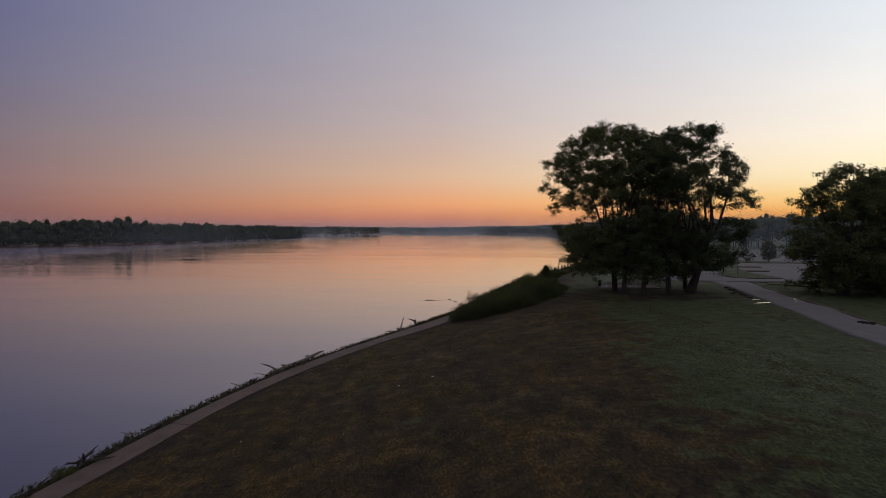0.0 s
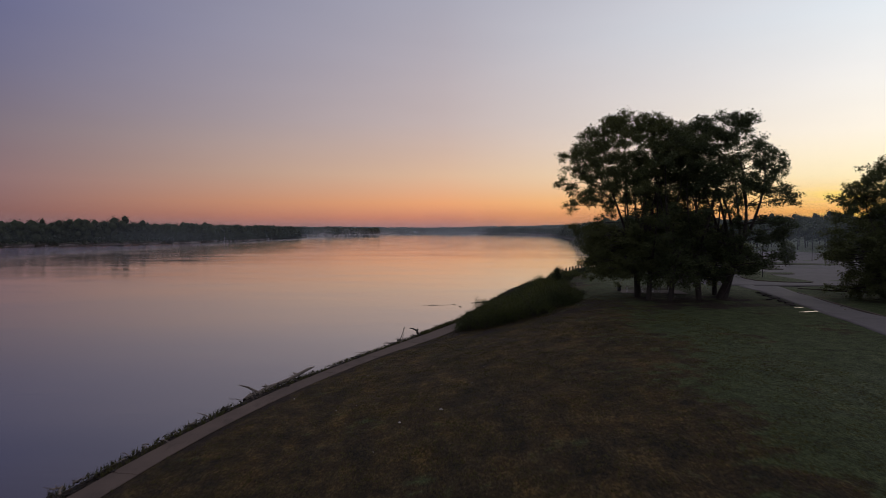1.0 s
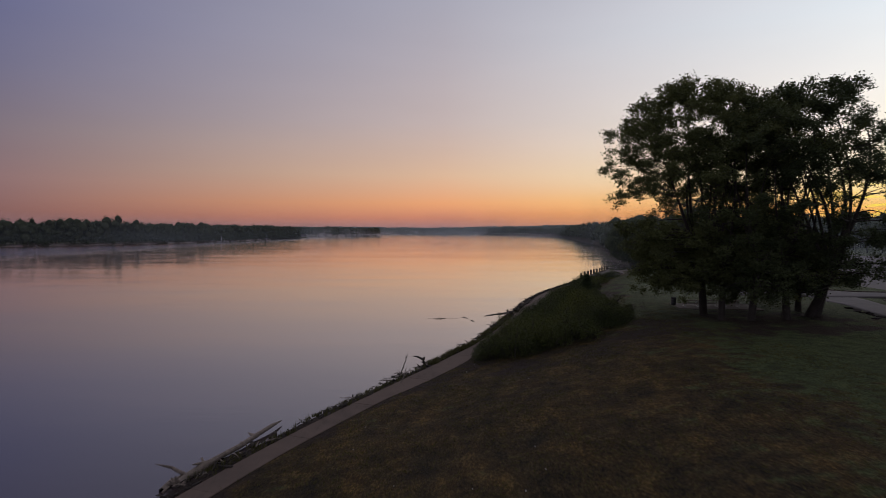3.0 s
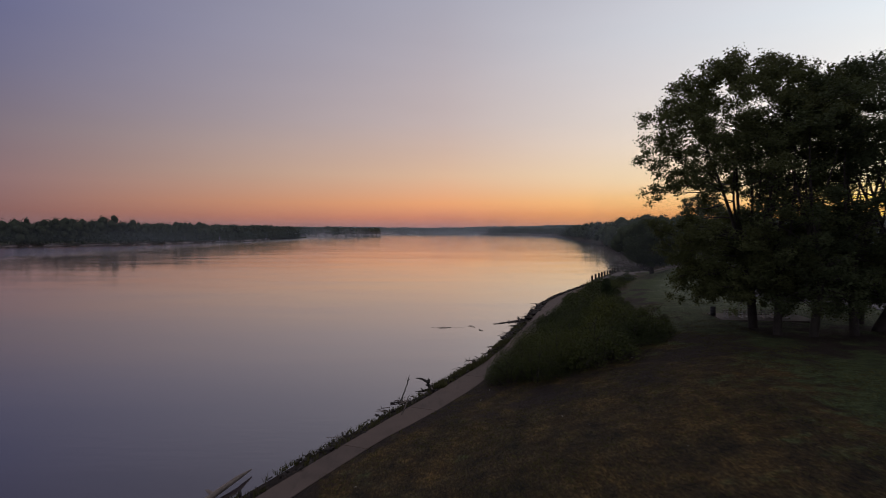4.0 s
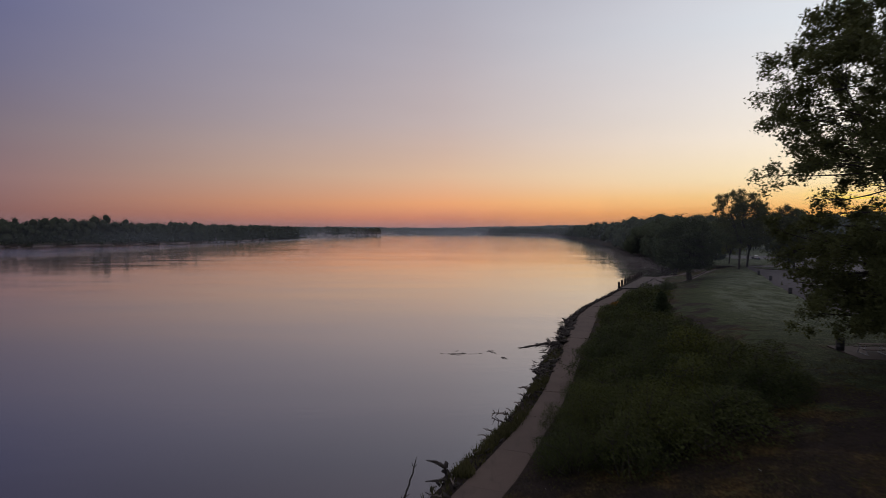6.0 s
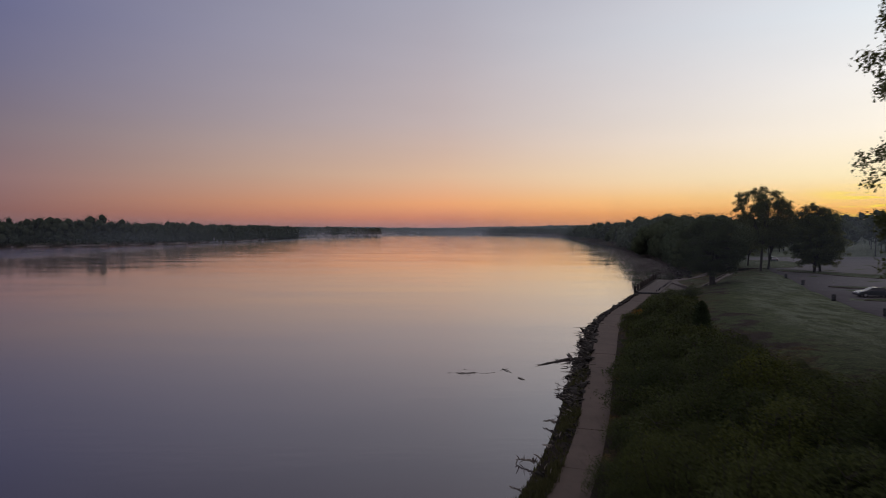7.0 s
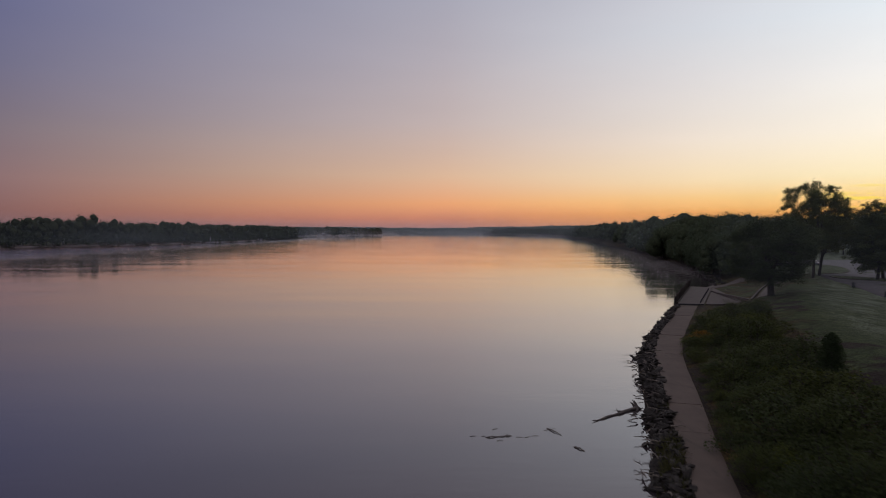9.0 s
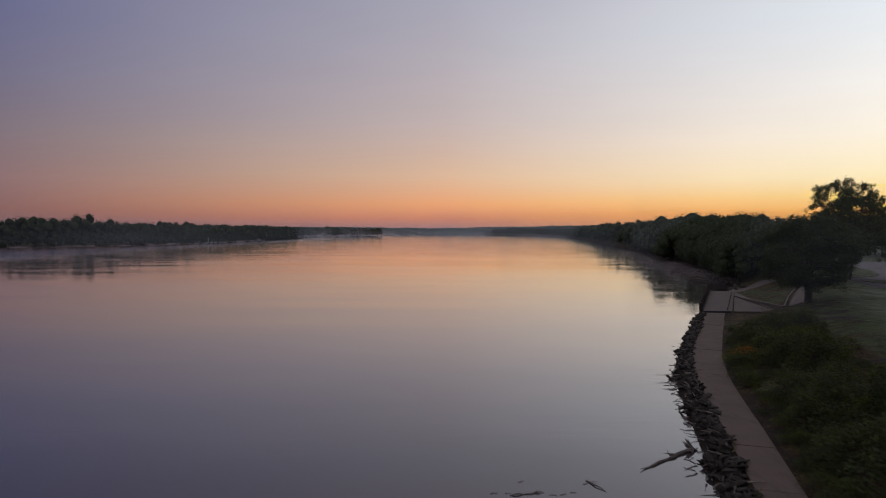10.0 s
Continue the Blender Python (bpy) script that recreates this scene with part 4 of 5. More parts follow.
tufts("grass_tufts", 75000, (-20, 26), (22, 100), lambda x, y: (inland(x, y) > 2.4) & (np.random.default_rng(3).uniform(-1, 1, len(x)) + lumps(x, y, 0.9, 4) + lumps(x, y, 3.3, 1) > 0.0), 0.10, "short dry grass tufts on the bank", 81, 0.022)
tufts("grass_tufts", 16000, (-26, 40), (24, 195), lambda x, y: (inland(x, y) > walk_width(y) - 0.12 - 0.14 * lumps(x, y, 1.1, 3)) & (inland(x, y) < walk_width(y) + 0.5), 0.16, "ragged grass along the footpath's edge", 82)
tufts("shore_weeds", 90000, (-28, 36), (24, 195), lambda x, y: (inland(x, y) < -0.02) & (inland(x, y) > -1.7) & (lumps(x, y, 2.5, 2) > np.where(y < 118, -0.5, 0.3)), 0.32, "tangled weeds at the water's edge", 83, 0.035)


tufts("shore_weeds", 60000, (-14, 14), (88, 134), lambda x, y: (inland(x, y) < 0.05) & (inland(x, y) > -1.3) & (lumps(x, y, 3.1, 5) > np.where(y < 100, 0.0, 0.25)), 0.45, "rank dark weeds between path and water", 84, 0.045)


# ---- footpath ----
walkway = tagged(new("walkway"), "narrow concrete footpath along the river with stained slabs", "path", kind="structure")


def slab(y0, y1):
    n = 5
    bm = bmesh.new()
    rows = []
    for y in np.linspace(y0 + 0.012, y1 - 0.012, n):
        a = Vector((float(edge_smooth(y)), y, 0))
        slope = float(edge_smooth(y + 2) - edge_smooth(y - 2)) / 4
        across = Vector((1, -slope, 0)).normalized()
        b = a + across * float(walk_width(y))
        rows.append([bm.verts.new((p.x, p.y, z)) for p, z in ((a, WALK_Z - 0.3), (a, WALK_Z - 0.02), (a + across * 0.03, WALK_Z), (b - across * 0.03, WALK_Z), (b, WALK_Z - 0.02), (b, WALK_Z - 0.3))])
    for p, q in zip(rows, rows[1:]):
        for i in range(5):
            bm.faces.new((p[i], p[i + 1], q[i + 1], q[i]))
    bm.faces.new(rows[0])
    bm.faces.new(rows[-1])
    ob = part("slab", bm, PATH_CONCRETE, walkway)
    ob.location.z = rng.uniform(-0.03, 0.03)
    return ob


y = -56.0
while y < 196:
    step = min(rng.uniform(4.6, 8.5), 197 - y)
    slab(y, y + step)
    y += step


# ---- stones at the waterline ----
riprap = tagged(new("riprap"), "broken dark stones piled along the water's edge", "stones", kind="structure")


def stone_mesh(seed):
    """A broken slab: a box with shifted corners and one corner struck off."""
    r = np.random.default_rng(seed)
    bm = bmesh.new()
    bmesh.ops.create_cube(bm, size=1.0)
    for v in bm.verts:
        v.co = Vector([c * r.uniform(0.6, 1.15) for c in v.co])
    for _ in range(3):
        way = Vector(r.normal(size=3)).normalized()
        bmesh.ops.bisect_plane(bm, geom=bm.verts[:] + bm.edges[:] + bm.faces[:], plane_co=way * r.uniform(0.28, 0.42), plane_no=way, clear_outer=True)
        bmesh.ops.holes_fill(bm, edges=[e for e in bm.edges if e.is_boundary])
    bmesh.ops.triangulate(bm, faces=bm.faces)
    bmesh.ops.recalc_face_normals(bm, faces=bm.faces)
    me = bpy.data.meshes.new("stone")
    bm.to_mesh(me)
    bm.free()
    me.materials.append(STONE)
    return me


stones = [stone_mesh(s) for s in range(90, 98)]
for i in range(290):
    y = rng.uniform(116, 196) if i < 235 else rng.uniform(26, 116)
    d = -0.3 - rng.uniform(0.1, 1.7) * (0.7 + 0.45 * float(lumps(y, 0, 2.2, 3))) if i < 235 else -rng.uniform(0.2, 1.4)
    x = float(edge_smooth(y) + d / edge_cos(y))
    ob = new("stone", stones[int(rng.integers(0, 8))])
    ob.parent = riprap
    s = rng.uniform(0.28, 0.8) * (1.0 if i < 235 else 0.42)
    ob.matrix_basis = pose(x, y, max(float(ground_z(x, y)), -0.2) + 0.12 * s, rng.uniform(-28, 28), rng.uniform(-28, 28), rng.uniform(0, 360)) @ Matrix.Diagonal((s * rng.uniform(1.1, 2.1), s * rng.uniform(0.7, 1.1), s * rng.uniform(0.18, 0.42), 1))


# small broken debris wedged between the stones, too fine to count
r = np.random.default_rng(88)
chips = [np.array([v.co for v in m.vertices]) for m in stones]
chip_faces = [np.array([p.vertices for p in m.polygons]) for m in stones]
pts, fcs, base = [], [], 0
for i in range(1500):
    y = r.uniform(30, 196) if i < 600 else r.uniform(104, 196)
    d = -r.uniform(0.0, 2.1) * (0.7 + 0.5 * float(lumps(y, 0, 1.6, 1))) if y > 112 else -r.uniform(0.0, 1.5)
    x = float(edge_smooth(y) + d / edge_cos(y))
    k = int(r.integers(0, 8))
    turn = pose(0, 0, 0, r.uniform(-38, 38), r.uniform(-38, 38), r.uniform(0, 360)).to_3x3()
    size = r.uniform(0.12, 0.5) * (1.0 if y > 112 else 0.5) * np.array([r.uniform(1.2, 3.2), 1.0, r.uniform(0.15, 0.45)])
    pts.append((chips[k] * size) @ np.array(turn).T + [x, y, max(float(ground_z(x, y)), 0.0) + r.uniform(0.0, 0.25)])
    fcs.append(chip_faces[k] + base)
    base += len(chips[k])
tagged(mesh_object("debris", np.concatenate(pts), np.concatenate(fcs), STONE, riprap), kind="stuff")


far_riprap = tagged(new("riprap"), "pale stones scattered along the wooded shore", "stones", kind="structure")
for i in range(60):
    y = rng.uniform(236, 330)
    x = float(edge_smooth(y)) + rng.uniform(-2.0, 2.5)
    s = rng.uniform(0.6, 1.6)
    ob = new("stone", stones[int(rng.integers(0, 8))])
    ob.parent = far_riprap
    ob.matrix_basis = pose(x, y, max(float(ground_z(x, y)), 0.0) + 0.05, rng.uniform(-20, 20), rng.uniform(-20, 20), rng.uniform(0, 360)) @ Matrix.Diagonal((s * 1.4, s, s * 0.5, 1))


# ---- driftwood ----
def driftwood(name, label, points, radius, forks=0, seed=0, knob=0.0, mat=None):
    """A bent, tapering piece of wood with broken branch stubs."""
    r = np.random.default_rng(seed)
    pts = np.asarray(points, float)
    k = np.linspace(0, len(pts) - 1, 9)
    line = np.stack([np.interp(k, np.arange(len(pts)), pts[:, i]) for i in range(3)], 1) + r.normal(0, radius * 0.35, (9, 3))
    radii = radius * np.linspace(1, 0.45, 9) * r.uniform(0.85, 1.15, 9)
    radii[-1] *= 0.3
    lines = [(line, radii)]
    for _ in range(forks):
        i = r.integers(1, 8)
        way = r.normal(0, 1, 3) * np.array([1, 1, 0.6]) + np.array([0, 0, 0.35])
        way /= np.linalg.norm(way)
        size = radius * r.uniform(3, 9)
        mid = line[i] + way * size * 0.5 + r.normal(0, radius * 0.5, 3)
        lines.append((np.array([line[i], mid, line[i] + way * size]), [radius * 0.5, radius * 0.35, radius * 0.08]))
    if knob:
        for _ in range(9):
            way = r.normal(0, 1, 3)
            way /= np.linalg.norm(way)
            lines.append((np.array([line[0], line[0] + way * knob * 0.6, line[0] + way * knob * r.uniform(0.7, 1.2) + np.array([0, 0, 0.08])]), [radius * 0.8, radius * 0.45, radius * 0.1]))
    v, f = tubes(lines, 7)
    ob = mesh_object(name, v, f, mat or DRIFTWOOD, smooth=True)
    return tagged(ob, label, "driftwood")


driftwood("log", "long bleached log lying along the shore", [(-17.0, 61.0, 0.1), (-16.0, 65.0, 0.28), (-13.9, 72.4, 0.25)], 0.26, 3, 1, 0.5)
driftwood("log", "long bleached log lying along the shore", [(-17.6, 60.4, 0.05), (-16.6, 64.0, 0.15), (-15.2, 68.0, 0.2)], 0.18, 2, 2)
driftwood("branch", "half-sunk branch with a root knot in the water", [(9.3, 133.6, 0.12), (7.0, 131.8, 0.08), (4.8, 130.0, 0.02)], 0.13, 4, 3, 0.75)
driftwood("branch", "leaning bare stick on the shore", [(-6.2, 80.0, 0.3), (-5.7, 80.6, 1.3), (-5.3, 81.2, 2.3)], 0.06, 2, 4)
driftwood("stump", "splintered grey stump beside the footpath", [(-4.0, 89.0, 0.3), (-4.0, 89.2, 0.9), (-4.15, 89.4, 1.6)], 0.26, 2, 5, 0.25, BARK)
driftwood("plank", "dark waterlogged board floating by the shore", [(-7.2, 86.8, 0.05), (-6.4, 87.0, 0.07), (-5.8, 87.2, 0.05)], 0.07, 0, 11, mat=BARK)
driftwood("branch", "dark forked limb leaning out of the water", [(-6.4, 87.4, 0.0), (-6.0, 88.0, 1.0), (-5.7, 88.6, 2.0)], 0.06, 3, 12, 0.4, BARK)
driftwood("stump", "splintered stump with roots on the shore", [(-21.0, 34.6, 0.6), (-20.9, 34.8, 0.9), (-21.0, 35.0, 1.25)], 0.2, 9, 6, 0.5, BARK)
again(kinds[3], -21.2, 33.6, 10, 0.45)
driftwood("branch", "pale forked branch sticking out over the water", [(-0.6, 97.0, 0.5), (-1.0, 97.3, 0.6), (-1.5, 97.6, 0.7)], 0.06, 5, 7)
driftwood("branch", "pale forked branch sticking out over the water", [(0.6, 102.0, 0.35), (0.0, 102.3, 0.3), (-0.5, 102.8, 0.15)], 0.08, 4, 8, 0.3)
driftwood("branch", "pale forked branch sticking out over the water", [(3.4, 109.5, 0.4), (2.9, 109.9, 0.35), (2.4, 110.2, 0.2)], 0.1, 3, 9)
driftwood("stick", "thin stick jutting from the stones", [(16.6, 153.0, 0.5), (15.0, 153.4, 0.45), (13.6, 153.4, 0.4)], 0.05, 0, 10)
for i in range(190):
    y = rng.uniform(28, 190) if i < 90 else rng.uniform(108, 165)
    d = -rng.uniform(0.2, 2.4) if y > 108 else -rng.uniform(0.3, 1.6)
    x = float(edge_smooth(y) + d / edge_cos(y))
    z = max(float(ground_z(x, y)), 0.0) + 0.22
    a, size = rng.uniform(0, 6.28), rng.uniform(0.4, 1.3)
    way = np.array([math.cos(a), math.sin(a), rng.uniform(-0.08, 0.2)]) * size
    driftwood("stick", "bleached driftwood stick among the stones", [(x, y, z), (x + way[0] / 2, y + way[1] / 2, z + way[2] / 2 + 0.05), (x + way[0], y + way[1], z + way[2])], rng.uniform(0.025, 0.07), int(rng.integers(0, 3)), 100 + i)
# drift line floating off the bank
driftwood("branch", "dark twig floating on the river", [(1.1, 128.5, 0.05), (1.5, 127.7, 0.08), (1.9, 126.9, 0.0)], 0.05, 1, 301)
driftwood("branch", "dark twig floating on the river", [(-3.6, 126.4, 0.02), (-2.6, 126.6, 0.05), (-1.6, 126.8, 0.02)], 0.045, 4, 302)
driftwood("branch", "dark twig floating on the river", [(2.3, 124.6, 0.02), (2.6, 124.2, 0.05), (2.8, 123.8, 0.02)], 0.06, 1, 303)
for i in range(9):
    x, y = -4.6 + 0.65 * i + rng.normal(0, 0.2), 126.0 + 0.17 * i + rng.normal(0, 0.7)
    driftwood("twig", "small twig floating on the river", [(x, y, 0.0), (x + 0.2, y + 0.1, 0.03), (x + 0.45, y + rng.normal(0, 0.2), 0.01)], 0.02, 1, 320 + i)
for x, y in ((105.7, 428), (104.5, 416), (72.7, 303), (82, 322), (76, 312), (66.5, 272), (94, 366), (70.5, 281)):
    driftwood("snag", "dark fallen limb sticking out of the shallows", [(x + 3, y, 0.3), (x, y + 0.5, 0.7), (x - 3, y, 0.9)], 0.2, 6, int(x * 7), mat=BARK)

# ---- landing ----
landing = tagged(new("landing"), "concrete boat landing with a row of short timber piles", "dock", kind="structure")
A, B, C, D = Vector((36.4, 196.5, 0)), Vector((53.0, 232.0, 0)), Vector((57.5, 230.0, 0)), Vector((41.0, 195.6, 0))
bm = bmesh.new()
ring = [bm.verts.new((p.x, p.y, 1.28)) for p in (A, B, C, D)]
top = bm.faces.new(ring)
down = bmesh.ops.extrude_face_region(bm, geom=[top])["geom"]
for v in down:
    if isinstance(v, bmesh.types.BMVert):
        v.co.z = -1.2
bmesh.ops.bevel(bm, geom=[e for e in bm.edges if all(v.co.z > 1 for v in e.verts)], offset=0.04, segments=1, affect="EDGES")
part("deck", bm, CONCRETE, landing, "stained concrete deck")
for i in range(10):
    p = A + (B - A) * (i / 9)
    bm = bmesh.new()
    rod(bm, (0, 0, -1.8), (0, 0, 2.75 + rng.uniform(-0.12, 0.15)), 0.28, 0.26, 10)
    part("pile", bm, PILE_WOOD, landing, at=pose(p.x - 0.22, p.y + 0.1, 0, rng.uniform(-1.5, 1.5), rng.uniform(-1.5, 1.5)))
bm = bmesh.new()
turn = math.degrees(math.atan2(B.y - A.y, B.x - A.x))
box(bm, ((B - A).length, 0.14, 0.3), pose(*((A + B) / 2 + Vector((0.05, 0, 1.42))), 0, 0, turn), 0.02)
part("wale", bm, PILE_WOOD, landing, "long dark timber beam")
bm = bmesh.new()
box(bm, (4.4, 0.1, 0.5), pose(*((A + D) / 2 + Vector((0, -0.1, 1.06))), 0, 0, math.degrees(math.atan2(D.y - A.y, D.x - A.x))), 0.02)
part("end_board", bm, DARK_STEEL, landing)


def paving(name, mat, points, z0, z1, label):
    """A flat or gently sloping slab; z1 is the height at the last two points."""
    bm = bmesh.new()
    hs = [z0] * (len(points) - 2) + [z1] * 2
    top = [bm.verts.new((x, y, h)) for (x, y), h in zip(points, hs)]
    low = [bm.verts.new((x, y, h - 0.3)) for (x, y), h in zip(points, hs)]
    bm.faces.new(top)
    bm.faces.new(low[::-1])
    n = len(top)
    for i in range(n):
        bm.faces.new((top[i], low[i], low[(i + 1) % n], top[(i + 1) % n]))
    return tagged(part(name, bm, mat), label, "paving", kind="structure")


paving("apron", CONCRETE, [(41.2, 195.4), (57.0, 228.6), (52.2, 218.6), (47.6, 193.0)], 1.3, 1.6, "worn concrete apron beside the landing")
drape("ramp", CONCRETE, [(57, 229.5), (60, 239), (76, 256), (89, 262)], [(60.5, 231.5), (65, 238), (75, 250), (87, 257.5)], 0.06, "sloping concrete boat ramp", "ramp")
drape("path_up", CONCRETE, [(47.6, 190.6), (50.2, 195.0), (57.6, 206.6), (66.6, 219.8), (71.5, 227)], [(49.2, 189.4), (51.9, 193.8), (59.4, 205.4), (68.4, 218.6), (73.3, 226)], 0.06, "sloping concrete path from the landing to the lawn", "path")


def low_wall(points, height, thick, name, label, mat=CONCRETE):
    thing = tagged(new(name), label, "wall", kind="structure")
    for (x0, y0, z0), (x1, y1, z1) in zip(points, points[1:]):
        a, b = Vector((x0, y0, z0)), Vector((x1, y1, z1))
        bm = bmesh.new()
        box(bm, ((b - a).length + thick, thick, height), Matrix.Translation((a + b) / 2 + Vector((0, 0, height / 2))) @ (b - a).to_track_quat("X", "Z").to_matrix().to_4x4(), 0.03)
        part("wall_section", bm, mat, thing)
    return thing


def on_ground(x, y):
    return x, y, float(ground_z(x, y)) - 0.05


low_wall([(52.4, 218.6, 0.98), (47.6, 191.9, 2.2)], 0.45, 0.45, "kerb_wall", "low pale concrete wall edging the apron")
low_wall([(47.6, 191.9, 2.2), on_ground(57, 207.2), on_ground(62, 214.4), on_ground(66.2, 220.4), on_ground(71, 227.5)], 0.35, 0.3, "kerb_wall", "low concrete wall edging the sloping path")
rail = tagged(new("chain_rail"), "low rail of short posts across the landing", "rail")
for i in range(13):
    p = Vector((53.6, 223.0, 1.3)).lerp(Vector((41.0, 197.2, 1.3)), i / 12)
    bm = bmesh.new()
    rod(bm, (0, 0, 0), (0, 0, 0.5), 0.08, 0.07, 7)
    part("post", bm, DARK_STEEL, rail, at=Matrix.Translation(p))
bm = bmesh.new()
rod(bm, (53.6, 223.0, 1.7), (41.0, 197.2, 1.7), 0.02, sides=6)
part("rail_bar", bm, DARK_STEEL, rail)


low_wall([on_ground(x, y) for x, y in ((39.6, 43.5), (43.3, 59), (46.0, 68.8), (48.2, 77.5), (50.4, 87.3), (55.3, 104.9))], 0.2, 0.22, "kerb", "dark earthy kerb along the park road", EARTH)


# ---- park furniture ----
def drum(x, y, z=None):
    thing = tagged(new("trash_barrel"), "dark metal trash barrel standing on the grass edge", "trash can", "trash barrels")
    bm = bmesh.new()
    rings = [(0.0, 0.27), (0.03, 0.295), (0.28, 0.295), (0.30, 0.31), (0.32, 0.295), (0.58, 0.295), (0.60, 0.31), (0.62, 0.295), (0.88, 0.295), (0.91, 0.305), (0.91, 0.27), (0.5, 0.27)]
    lines = [[bm.verts.new((r * math.cos(a), r * math.sin(a), h)) for a in np.linspace(0, 2 * math.pi, 19)[:-1]] for h, r in rings]
    for p, q in zip(lines, lines[1:]):
        for i in range(18):
            bm.faces.new((p[i], p[(i + 1) % 18], q[(i + 1) % 18], q[i]))
    bm.faces.new(lines[0][::-1])
    bm.faces.new(lines[-1])
    part("barrel", bm, DRUM, thing, smooth=True)
    bm = bmesh.new()
    for a in np.linspace(0, 2 * math.pi, 19)[:-1]:
        b = a + 2 * math.pi / 18
        rod(bm, (0.3 * math.cos(a), 0.3 * math.sin(a), 0.92), (0.3 * math.cos(b), 0.3 * math.sin(b), 0.92), 0.015, sides=5)
    part("rim", bm, DARK_STEEL, thing)
    thing.matrix_basis = pose(x, y, float(ground_z(x, y)) if z is None else z)
    return thing


barrel = drum(50.3, 151.6)
for x, y in ((60.2, 176.0), (66.8, 193.4), (45.4, 134.5), (79.5, 233.5)):
    again(barrel, x, y, 40)
PAD_Z = 5.22
bm = bmesh.new()
box(bm, (9.4, 5.4, 0.5), pose(30.9, 101.2, PAD_Z - 0.25, 0, 0, -8), 0.03)
tagged(part("pad", bm, CONCRETE), "concrete picnic pad under the trees", "paving", kind="structure")
again(barrel, 26.4, 102.5, 10).location.z = PAD_Z


def picnic_table():
    thing = tagged(new("picnic_table"), "weathered wooden picnic table with attached benches", "picnic table", "picnic tables")
    for i in range(5):
        bm = bmesh.new()
        box(bm, (2.1, 0.135, 0.04), pose(0, -0.3 + 0.15 * i, 0.75), 0.006)
        part("top_plank", bm, TIMBER, thing)
    for s in (-1, 1):
        for k in (0, 1):
            bm = bmesh.new()
            box(bm, (2.1, 0.13, 0.04), pose(0, s * (0.66 + 0.14 * k), 0.45), 0.006)
            part("bench_plank", bm, TIMBER, thing)
    for x in (-0.75, 0.75):
        bm = bmesh.new()
        for s in (-1, 1):
            rod(bm, (x, s * 0.28, 0.73), (x, s * 0.62, 0.02), 0.03, sides=8)
            rod(bm, (x, s * 0.42, 0.42), (x, s * 0.86, 0.42), 0.025, sides=8)
        rod(bm, (x, -0.42, 0.42), (x, 0.42, 0.42), 0.025, sides=8)
        rod(bm, (x, -0.75, 0.025), (x, 0.75, 0.025), 0.028, sides=8)
        part("leg_frame", bm, STEEL, thing, "galvanised pipe frame")
    return thing


table = picnic_table()
table.matrix_basis = pose(27.9, 101.0, PAD_Z, 0, 0, -6)
for x, y in ((30.2, 100.9), (32.6, 100.6)):
    copy_thing(table, pose(x, y, PAD_Z, 0, 0, -8))


def lamp_post(x, y, height):
    thing = tagged(new("lamp_post"), "thin dark metal lamp post", "lamp post", "lamp posts")
    bm = bmesh.new()
    rod(bm, (0, 0, -0.2), (0, 0, height), 0.09, 0.06, 10)
    part("pole", bm, DARK_STEEL, thing)
    bm = bmesh.new()
    rod(bm, (0, 0, 0), (0, 0, 0.25), 0.17, 0.14, 10)
    part("base", bm, DARK_STEEL, thing)
    bm = bmesh.new()
    rod(bm, (0, 0, height - 0.1), (0, -1.0, height + 0.1), 0.04, 0.035, 8)
    part("arm", bm, DARK_STEEL, thing)
    bm = bmesh.new()
    box(bm, (0.3, 0.6, 0.14), pose(0, -1.2, height + 0.1, 4), 0.03)
    head = part("head", bm, DARK_STEEL, thing)
    bm = bmesh.new()
    box(bm, (0.22, 0.4, 0.03), pose(0, -1.2, height + 0.02, 4), 0.005)
    part("lens", bm, LENS, head)
    thing.matrix_basis = pose(x, y, float(ground_z(x, y)) + 0.05)
    return thing


post = lamp_post(64.8, 133.8, 8.0)
copy_thing(post, pose(78.2, 222.0, 4.65))
copy_thing(post, pose(118, 205, 4.65, 0, 0, 90))


# ---- puddles and rubble by the road ----
PUDDLE = plain("puddle_water", (0.03, 0.03, 0.03), 0.02)
for x, y, a, b, turn in ((41.6, 78.9, 1.5, 0.35, 20), (42.3, 82.2, 0.6, 0.2, 15), (42.6, 61.0, 1.6, 0.8, 60), (49.2, 85.0, 0.5, 0.15, 60), (47.6, 82.0, 0.5, 0.15, 60), (66, 158.5, 1.8, 0.5, 10)):
    n = 22
    ang = np.linspace(0, 6.283, n, endpoint=False)
    k = 1 + 0.18 * np.sin(3 * ang + x) + 0.1 * np.sin(5 * ang)
    verts = np.stack([a * k * np.cos(ang), b * k * np.sin(ang), 0 * ang], 1)
    ob = mesh_object("puddle", verts, [tuple(range(n))], PUDDLE, at=pose(x, y, float(ground_z(x, y)) + 0.078, 0, 0, turn))
    tagged(ob, "still puddle on the road's edge", "puddle", kind="structure")
for i in range(13):
    k = i / 12
    x, y = 42.6 + 4.9 * k + rng.normal(0, 0.25), 84.5 + 16.5 * k
    ob = new("rubble", stones[i % 8])
    ob.matrix_basis = pose(x, y, float(ground_z(x, y)) + 0.1, rng.uniform(-15, 15), rng.uniform(-15, 15), rng.uniform(0, 360)) @ Matrix.Diagonal((1.0, 0.7, 0.22, 1))
    tagged(ob, "dark broken slab lying at the road's edge", "stone", "rubble by the road")

